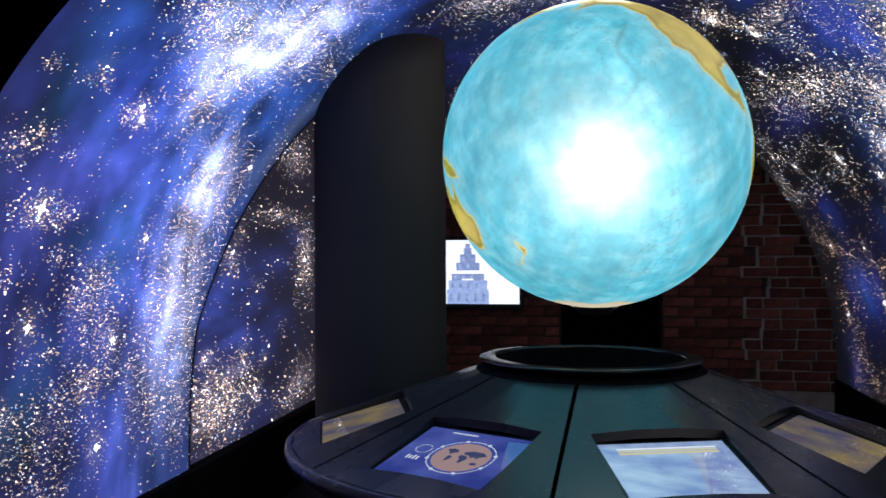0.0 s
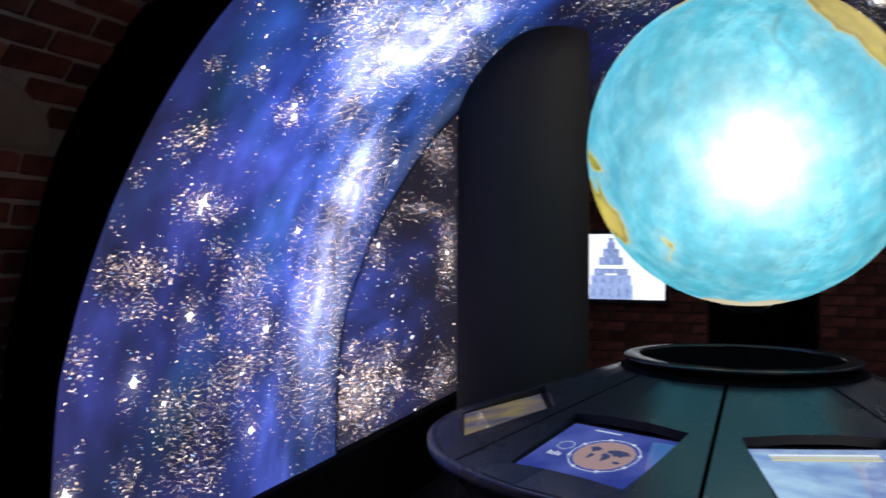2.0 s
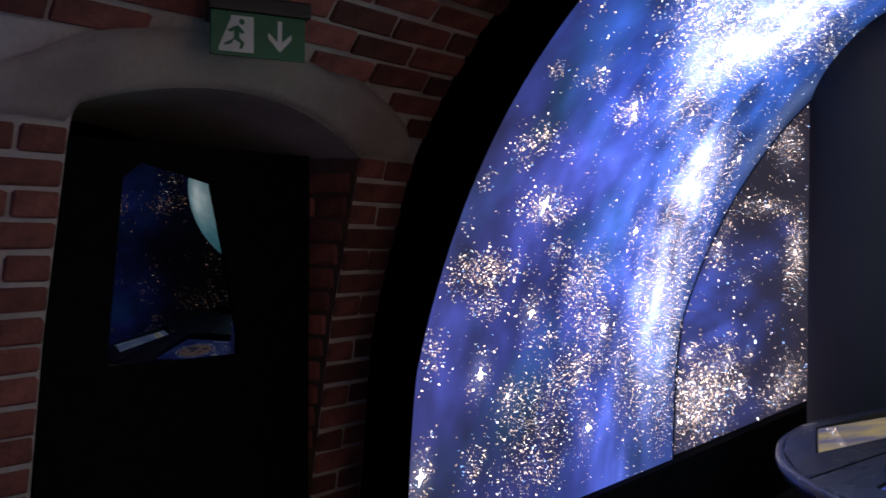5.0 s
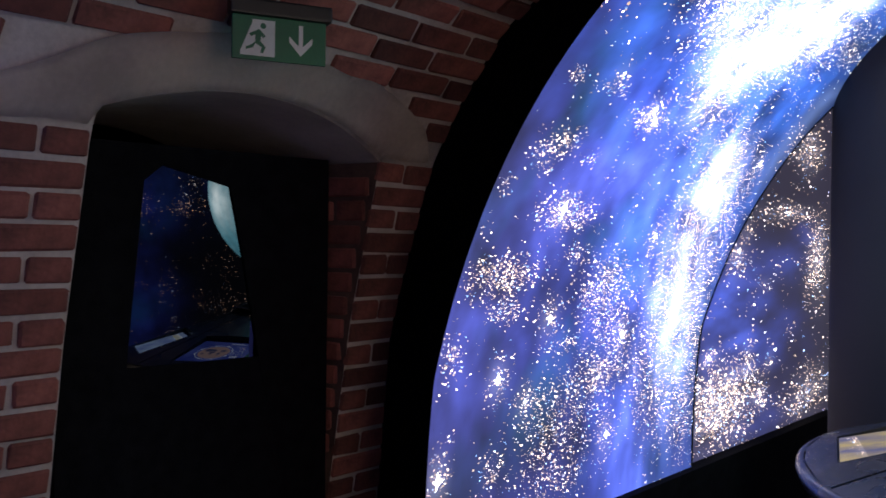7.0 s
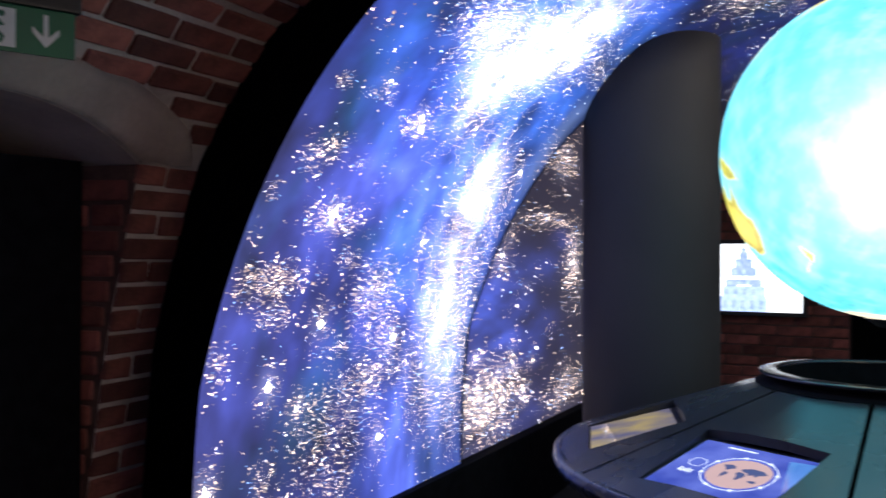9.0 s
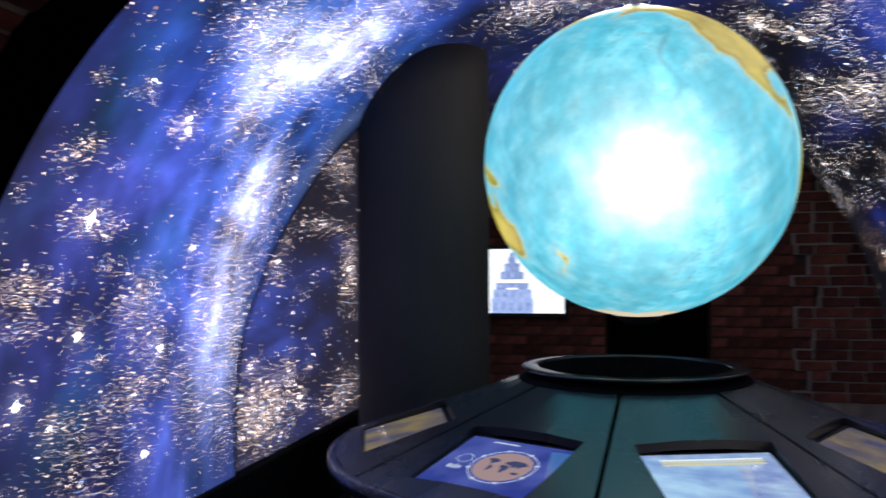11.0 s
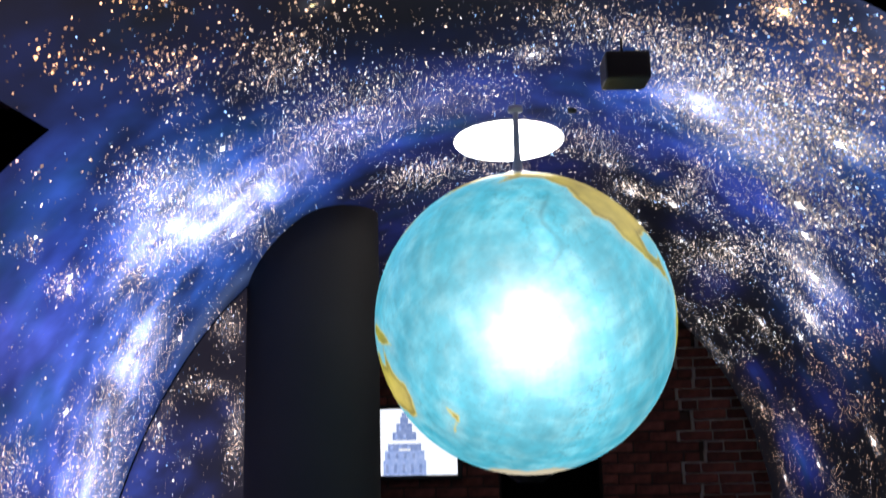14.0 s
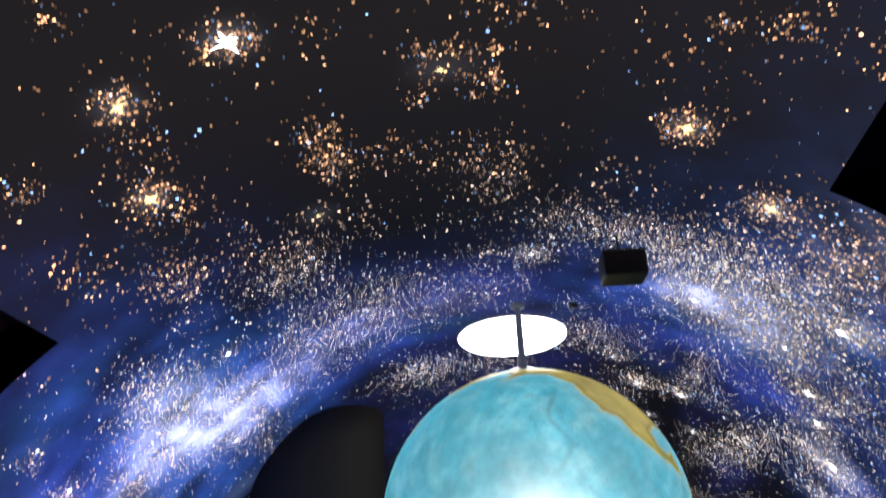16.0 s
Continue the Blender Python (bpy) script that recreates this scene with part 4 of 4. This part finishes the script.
def ball_noise(d, seed, size, stretch=1.0):
    rng = np.random.default_rng(seed)
    out, weight = np.zeros(len(d)), 0
    for octave in range(5):
        k = 2 ** octave / size
        for _ in range(5):
            v = rng.normal(size=3)
            v /= np.linalg.norm(v)
            v[2] *= stretch
            ph = rng.uniform(0, 6.28)
            w2 = np.roll(v, 1)
            out += np.sin(k * (d @ v) * 6.28 + ph + 1.8 * np.sin(k * 4 * (d @ w2) + ph)) / 1.7 ** octave
            weight += 0.5 / 1.7 ** octave
    return np.clip(0.5 + 0.45 * out / weight, 0, 1)


def build_globe():
    ball = thing("globe", "large glowing earth globe hanging from the vault, ocean side turned forward", "globe", at=GLOBE)
    nu, nv = 680, 340
    verts, faces = [], []
    for j in range(nv + 1):
        lat = math.pi * (j / nv - 0.5)
        for i in range(nu):
            a = 2 * math.pi * i / nu
            verts.append((math.cos(lat) * math.cos(a), math.cos(lat) * math.sin(a), math.sin(lat)))
    faces = [(j * nu + i, j * nu + (i + 1) % nu, (j + 1) * nu + (i + 1) % nu, (j + 1) * nu + i) for j in range(nv) for i in range(nu)]
    d = np.array(verts)
    lat = np.degrees(np.arcsin(np.clip(d[:, 2], -1, 1)))
    lon = VIEW_LON + np.degrees(np.arctan2(d[:, 0], -d[:, 1]))
    jig = (ball_noise(d, 40, 0.16) - 0.5) * 5
    land = np.full(len(d), -99.0)
    for ring in LANDS.values():
        for shift in (-360, 0, 360):
            land = np.maximum(land, edge_distance(lon + shift, lat, ring))
    land = np.maximum(land, -72 - lat + (ball_noise(d, 2, 0.3) - 0.5) * 8) + jig * 0.4
    m = np.clip(land / 1.2 + 0.5, 0, 1)[:, None]
    n1, n2, n3 = ball_noise(d, 1, 0.9, 0.5)[:, None], ball_noise(d, 7, 0.5, 0.6)[:, None], ball_noise(d, 9, 0.2, 0.35)[:, None]
    sea = np.array([0.075, 0.50, 0.66]) * (0.72 + 0.4 * n1) * (0.80 + 0.35 * n2) + np.array([0.13, 0.14, 0.11]) * np.clip(n3 * 1.6 - 0.6, 0, 1) * (0.5 + n1)
    shore = np.exp(-((land + 1.5) / 2.2) ** 2)[:, None]
    sea = sea * (1 - 0.35 * shore) + np.array([0.35, 0.62, 0.68]) * 0.35 * shore
    ridge = np.exp(-((ball_noise(d, 51, 0.34, 0.3) - 0.5) / 0.022) ** 2)[:, None] * np.clip(n1 * 2.2 - 0.7, 0, 1)
    brush = ball_noise(d, 61, 0.11, 0.25)[:, None]
    smear = ball_noise(d, 63, 0.3, 0.3)[:, None]
    fine = np.exp(-((ball_noise(d, 71, 0.16, 0.45) - 0.5) / 0.03) ** 2)[:, None] * np.clip(smear * 2 - 0.5, 0, 1)
    sea = sea * (1 - 0.16 * fine)
    sea = sea * (1 - 0.30 * ridge) * (0.86 + 0.28 * brush) * (0.9 + 0.2 * smear)
    streak = np.exp(-(((lon - VIEW_LON - 12 + 2.5 * np.sin(lat * 0.25) + 3 * (n3[:, 0] - 0.5)) / 1.1) ** 2)) * np.clip((lat - 8) / 8, 0, 1) * np.clip((48 - lat) / 10, 0, 1)
    sea = sea * (1 - 0.35 * streak[:, None] * (0.3 + n3))
    green = np.clip(1.3 - np.abs(lat) / 22, 0, 1)[:, None]
    soil = (np.array([0.52, 0.42, 0.09]) * (1 - green) + np.array([0.44, 0.42, 0.03]) * green) * (0.5 + 0.6 * n2 + 0.3 * n3)
    soil = soil * (1 - 0.4 * np.exp(-((land - 1.2) / 1.3) ** 2)[:, None])
    soil = soil + np.array([0.30, 0.24, 0.02]) * np.exp(-((land - 0.2) / 0.55) ** 2)[:, None]
    ice = np.clip((np.abs(lat) - 66) / 8, 0, 1)[:, None]
    soil = soil * (1 - ice) + np.array([0.62, 0.55, 0.40]) * ice
    col = sea * (1 - m) + soil * m
    c = np.clip(d @ np.array(GLOW_DIR), -1, 1)
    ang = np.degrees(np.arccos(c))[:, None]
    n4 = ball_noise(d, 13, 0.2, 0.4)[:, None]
    # the inner lamp's bright spot is put into the skin's colour
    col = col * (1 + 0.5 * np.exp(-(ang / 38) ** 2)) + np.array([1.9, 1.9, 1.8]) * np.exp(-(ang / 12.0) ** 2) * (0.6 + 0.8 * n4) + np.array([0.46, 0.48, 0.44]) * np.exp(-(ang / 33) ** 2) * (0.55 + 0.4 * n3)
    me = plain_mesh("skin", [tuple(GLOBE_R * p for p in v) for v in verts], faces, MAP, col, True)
    sk = new("skin", me)
    sk.parent = ball
    tagged(sk, "painted oceans and lands, glowing, with a painted bright spot")
    gx, gy, gz = GLOBE
    part("cap", lathe([(0.0, gz + GLOBE_R + 0.02), (0.045, gz + GLOBE_R + 0.018), (0.085, gz + GLOBE_R - 0.002), (0.10, gz + GLOBE_R - 0.012)], 48, (gx, gy)), STEEL, ball, "metal cap", True)
    part("foot_cap", lathe([(0.0, gz - GLOBE_R - 0.03), (0.05, gz - GLOBE_R - 0.026), (0.09, gz - GLOBE_R + 0.004)], 48, (gx, gy)), STEEL, ball, "small metal foot cap", True)
    part("rod", lathe([(0.034, gz + GLOBE_R + 0.005), (0.022, gz + GLOBE_R + 0.03), (0.013, gz + GLOBE_R + 0.09), (0.011, 2.69)], 32, (gx, gy)), PAINTED, ball, "thin steel hanging rod", True)
    part("rose", lathe([(0.010, 2.685), (0.03, 2.69), (0.03, 2.706), (0.0, 2.708)], 32, (gx, gy)), PAINTED, ball, "small steel collar of the rod", True)
    part("wire", lathe([(0.0016, 2.705), (0.0016, 2.778)], 8, (gx, gy)), STEEL, ball, "thin hanging wire")


build_globe()


def build_ceiling_fittings():
    lx, ly = -0.113, 4.0
    lamp = thing("ceiling_lamp", "round flat white glowing disc on the vault", "lamp", at=(lx, ly, 2.752))
    part("disc", lathe([(0.0, 2.752), (0.253, 2.752), (0.258, 2.757)], 96, (lx, ly)), LAMP, lamp, "glowing diffuser", True)
    part("edge", lathe([(0.258, 2.757), (0.262, 2.76), (0.262, 2.775)], 96, (lx, ly)), STEEL, lamp, "thin rim", True)
    lamp.rotation_euler = (radians(-3.5), 0, 0)
    px, py, pz = 0.307, 2.83, 2.607
    proj = thing("projector", "small black box projector hanging under the starry vault", "projector", at=(px, py, 2.7))
    m = Matrix.Translation((px, py, pz)) @ Matrix.Rotation(radians(6), 4, "Z")
    part("body", box((-0.074, -0.06, -0.050), (0.074, 0.06, 0.048), m, 0.012), CASE, proj)
    part("top_cover", box((-0.052, -0.05, 0.046), (0.06, 0.05, 0.064), m, 0.006), CASE, proj)
    part("bracket", box((-0.004, 0.03, 0.06), (0.004, 0.038, 0.15), m, 0.001), CASE, proj)
    part("lens", lathe([(0.0, -0.066), (0.016, -0.066), (0.019, -0.062), (0.019, -0.05)], 24), CASE, proj)
    proj.children[-1].matrix_basis = Matrix.Translation(-proj.location) @ m @ Matrix.Rotation(radians(-90), 4, "X")
    cam_dot = thing("ceiling_sensor", "tiny black sensor on the vault", "sensor", at=(0.17, 3.62, 2.76))
    part("body", lathe([(0.0, 2.745), (0.018, 2.748), (0.024, 2.77)], 24, (0.17, 3.62)), CASE, cam_dot, smooth=True)


build_ceiling_fittings()


# ---- the picture screen on the far wall ----
def build_tv():
    y = WALL_Y - 0.09
    tv = thing("wall_screen", "flat wall screen showing a blue tower on white", "screen", at=(-1.17, y, 1.3))
    x0, x1, z0, z1 = -1.65, -0.704, 1.03, 1.572
    part("case", box((x0 - 0.035, y, z0 - 0.035), (x1 + 0.035, y + 0.08, z1 + 0.035), bevel=0.006), CASE, tv, "black case")
    face = part("picture", box((x0, y - 0.004, z0), (x1, y + 0.002, z1)), glowing("screen white", 1.15, colour=(0.88, 0.92, 1.0), rough=0.1), tv, "bright white picture")
    pale = screen_material("tower blue", (0.30, 0.42, 0.80), (0.46, 0.58, 0.95), 25, 0.9)
    deep = screen_material("tower deep blue", (0.22, 0.32, 0.66), (0.38, 0.48, 0.82), 25, 0.8)
    cx = -1.14
    tiers = [(h * 0.66, a, b, mt) for h, a, b, mt in [(0.27, 0.00, 0.12, pale), (0.25, 0.12, 0.20, pale), (0.21, 0.20, 0.255, deep), (0.15, 0.285, 0.35, deep), (0.10, 0.35, 0.42, deep), (0.05, 0.42, 0.475, deep), (0.03, 0.475, 0.51, deep)]]
    for half, a, b, mt in tiers:
        part("tower_tier", box((cx - half, y - 0.0065, z0 + a), (cx + half, y - 0.0045, z0 + b)), mt, face)
        for k in range(int(half / 0.035)):
            u = cx - half + 0.02 + k * 0.07
            part("tower_window", box((u, y - 0.0085, z0 + a + (b - a) * 0.2), (u + 0.022, y - 0.007, z0 + a + (b - a) * 0.75)), deep if mt is pale else pale, face)
    part("caption_bar", box((cx - 0.05, y - 0.0095, z0 + 0.20), (cx + 0.05, y - 0.0088, z0 + 0.215)), glowing("caption white", 1.0), face)


build_tv()


# ---- exit sign over the doorway ----
def build_exit_sign():
    sign = thing("exit_sign", "green emergency exit sign with white pictogram and arrow", "sign", at=(-1.92, 1.40, 2.0))
    green = surface("sign green", (0.0, 0.10, 0.045), (0.0, 0.14, 0.06), 0.4, scale=10, bump=0.0)
    white = surface("sign white", (0.55, 0.6, 0.58), (0.7, 0.74, 0.72), 0.45, scale=10, bump=0.0)
    o = Vector((-1.96, 1.297, 1.962))
    ex, ez = Vector((0.092, 0.213, 0)).normalized(), Vector((0, 0, 1))
    n = ex.cross(ez)
    m = Matrix(((ex.x, ez.x, n.x, o.x), (ex.y, ez.y, n.y, o.y), (ex.z, ez.z, n.z, o.z), (0, 0, 0, 1))) @ Matrix.Scale(0.68, 4)
    w, h = 0.36, 0.165
    part("plate", box((0, 0, -0.012), (w, h, 0), m, 0.002), green, sign, "green sign plate")
    part("housing", box((-0.01, h, -0.05), (w + 0.02, h + 0.06, 0.02), m, 0.006), CASE, sign, "black lamp housing")
    part("door_mark", flat_shape([(0.03, 0.015), (0.16, 0.015), (0.16, 0.15), (0.075, 0.15), (0.075, 0.14), (0.03, 0.03)], m, 0.002), white, sign, "white pictogram field")
    for pts in ([(0.062, 0.095), (0.10, 0.115), (0.125, 0.09), (0.115, 0.082), (0.098, 0.1), (0.07, 0.085)], [(0.085, 0.10), (0.11, 0.108), (0.105, 0.07), (0.125, 0.05), (0.115, 0.025), (0.105, 0.028), (0.11, 0.048), (0.085, 0.062)],
                [(0.09, 0.07), (0.078, 0.045), (0.05, 0.035), (0.05, 0.045), (0.07, 0.055)], oval(0.115, 0.128, 0.011, 0.011, 12)):
        part("pictogram", flat_shape(pts, m, 0.0035), green, sign)
    part("arrow", flat_shape([(0.252, 0.145), (0.268, 0.145), (0.268, 0.065), (0.305, 0.1), (0.305, 0.078), (0.26, 0.028), (0.215, 0.078), (0.215, 0.1), (0.252, 0.065)], m, 0.002), white, sign, "white down arrow")


build_exit_sign()


# ---- single bricks, last ----
def brick_mesh(name, length, height, depth, seed, material=None):
    rng = random.Random(seed)
    bm = box((-length / 2, -depth / 2, -height / 2), (length / 2, depth / 2, height / 2))
    bmesh.ops.bevel(bm, geom=bm.edges[:], offset=0.006, segments=1, affect="EDGES")
    for v in bm.verts:
        v.co += Vector((rng.uniform(-1, 1), rng.uniform(-1, 1), rng.uniform(-1, 1))) * 0.0028
    return finish(bm, name, material or BRICK)


def lay(mesh, m, parent):
    ob = new("brick", mesh)
    ob.parent = parent
    ob.matrix_basis = Matrix.Translation(-parent.location) @ m
    return ob


def lay_door_wall():
    rng = random.Random(4)
    course, long = 0.0835, 0.262
    full = [brick_mesh("brick_full", 0.248, 0.068, 0.05, k) for k in range(5)]
    half = [brick_mesh("brick_half", 0.118, 0.068, 0.05, 9 + k) for k in range(4)]
    z, row = 0.36, 0
    while z < 2.5:
        tilt = math.atan2(lean_at(z + 0.05) - lean_at(z - 0.05), 0.1)
        step = course * math.cos(tilt)

        def put(y, mesh):
            m = Matrix.Translation((lean_at(z) - 0.026 + rng.uniform(-0.003, 0.003), y, z + rng.uniform(-0.003, 0.003)))
            lay(mesh, m @ Matrix.Rotation(tilt, 4, "Y") @ Matrix.Rotation(radians(90 + rng.uniform(-1, 1)), 4, "Z"), DOOR_WALL)

        arch_zone = z > DOOR_Z + 0.02
        reach = 1.28 * (DOOR_Y1 - DOOR_Y0) / 2
        mid = (DOOR_Y0 + DOOR_Y1) / 2
        if not arch_zone:
            y = DOOR_Y0
            k = row % 2
            while y > 0.3:
                size = 0.131 if k and y == DOOR_Y0 else long
                put(y - size / 2, rng.choice(half if size < 0.2 else full))
                y -= size
            if row % 2:
                put(DOOR_Y1 + 0.0585, rng.choice(half))
                put(DOOR_Y1 + 0.255, rng.choice(full))
            else:
                put(DOOR_Y1 + 0.124, rng.choice(full))
                put(DOOR_Y1 + 0.3205, rng.choice(half))
        else:
            y = 0.3 + (row % 2) * 0.13
            while y < 2.35:
                u = (y + long / 2 - mid) / (DOOR_Y1 - DOOR_Y0) * 2
                clear = max(band_top(u), band_top(u - 0.1), band_top(u + 0.1))
                if z - 0.015 > clear or abs(u) > 1.9:
                    put(y + long / 2, rng.choice(full))
                y += long
        z += step
        row += 1


def lay_cheek():
    """Bricks in the doorway's cheek that faces the room."""
    rng = random.Random(8)
    # darker bricks here: the cheek's shade is put into their colour
    full = [brick_mesh("cheek_full", 0.248, 0.068, 0.05, 30 + k, BRICK_DARK) for k in range(3)]
    half = [brick_mesh("cheek_half", 0.118, 0.068, 0.05, 36 + k, BRICK_DARK) for k in range(3)]
    z, row = 0.36, 0
    while z < DOOR_Z - 0.04:
        x = lean_at(z) - 0.030
        first = row % 2
        while x > lean_at(z) - 0.5:
            size = 0.131 if first else 0.262
            mid = x - size / 2
            m = Matrix.Translation((mid, DOOR_Y1 + 0.014 + (mid - lean_at(z)) * 0.214 + rng.uniform(-0.003, 0.003), z)) @ Matrix.Rotation(math.atan(0.214), 4, "Z")
            lay(rng.choice(half if first else full), m, DOOR_WALL)
            first = 0
            x -= size
        z += 0.0835
        row += 1


def lay_far_wall():
    rng = random.Random(6)
    full = [brick_mesh("far_full", 0.253, 0.0715, 0.05, 50 + k, BRICK_DARK) for k in range(5)]
    half = [brick_mesh("far_half", 0.121, 0.0715, 0.05, 60 + k, BRICK_DARK) for k in range(4)]
    z, row = 0.38, 0
    while z < 2.2:
        def put(x, y, mesh):
            m = Matrix.Translation((x, y + rng.uniform(-0.004, 0.004), z + rng.uniform(-0.003, 0.003))) @ Matrix.Rotation(radians(rng.uniform(-0.8, 0.8)), 4, "Y")
            lay(mesh, m, FAR_WALL)

        x = GATE_X0
        first = row % 2
        while x > -1.45:
            size = 0.133 if first else 0.265
            put(x - size / 2, WALL_Y + 0.026, rng.choice(half if first else full))
            first = 0
            x -= size
        x = GATE_X1
        first = row % 2
        stop = PIER_X + TEETH[row % 11]
        while x < stop - 0.09:
            size = 0.133 if first or x > stop - 0.22 else 0.265
            first = size < 0.2
            put(x + size / 2, WALL_Y + 0.026, rng.choice(half if first else full))
            first = 0
            x += size
        x = PIER_X + TEETH[row % 11]
        first = (row + 1) % 2
        while x < 1.9:
            size = 0.133 if first else 0.265
            put(x + size / 2, WALL_Y - 0.035, rng.choice(half if first else full))
            first = 0
            x += size
        z += 0.0835
        row += 1


lay_door_wall()
lay_cheek()
lay_far_wall()
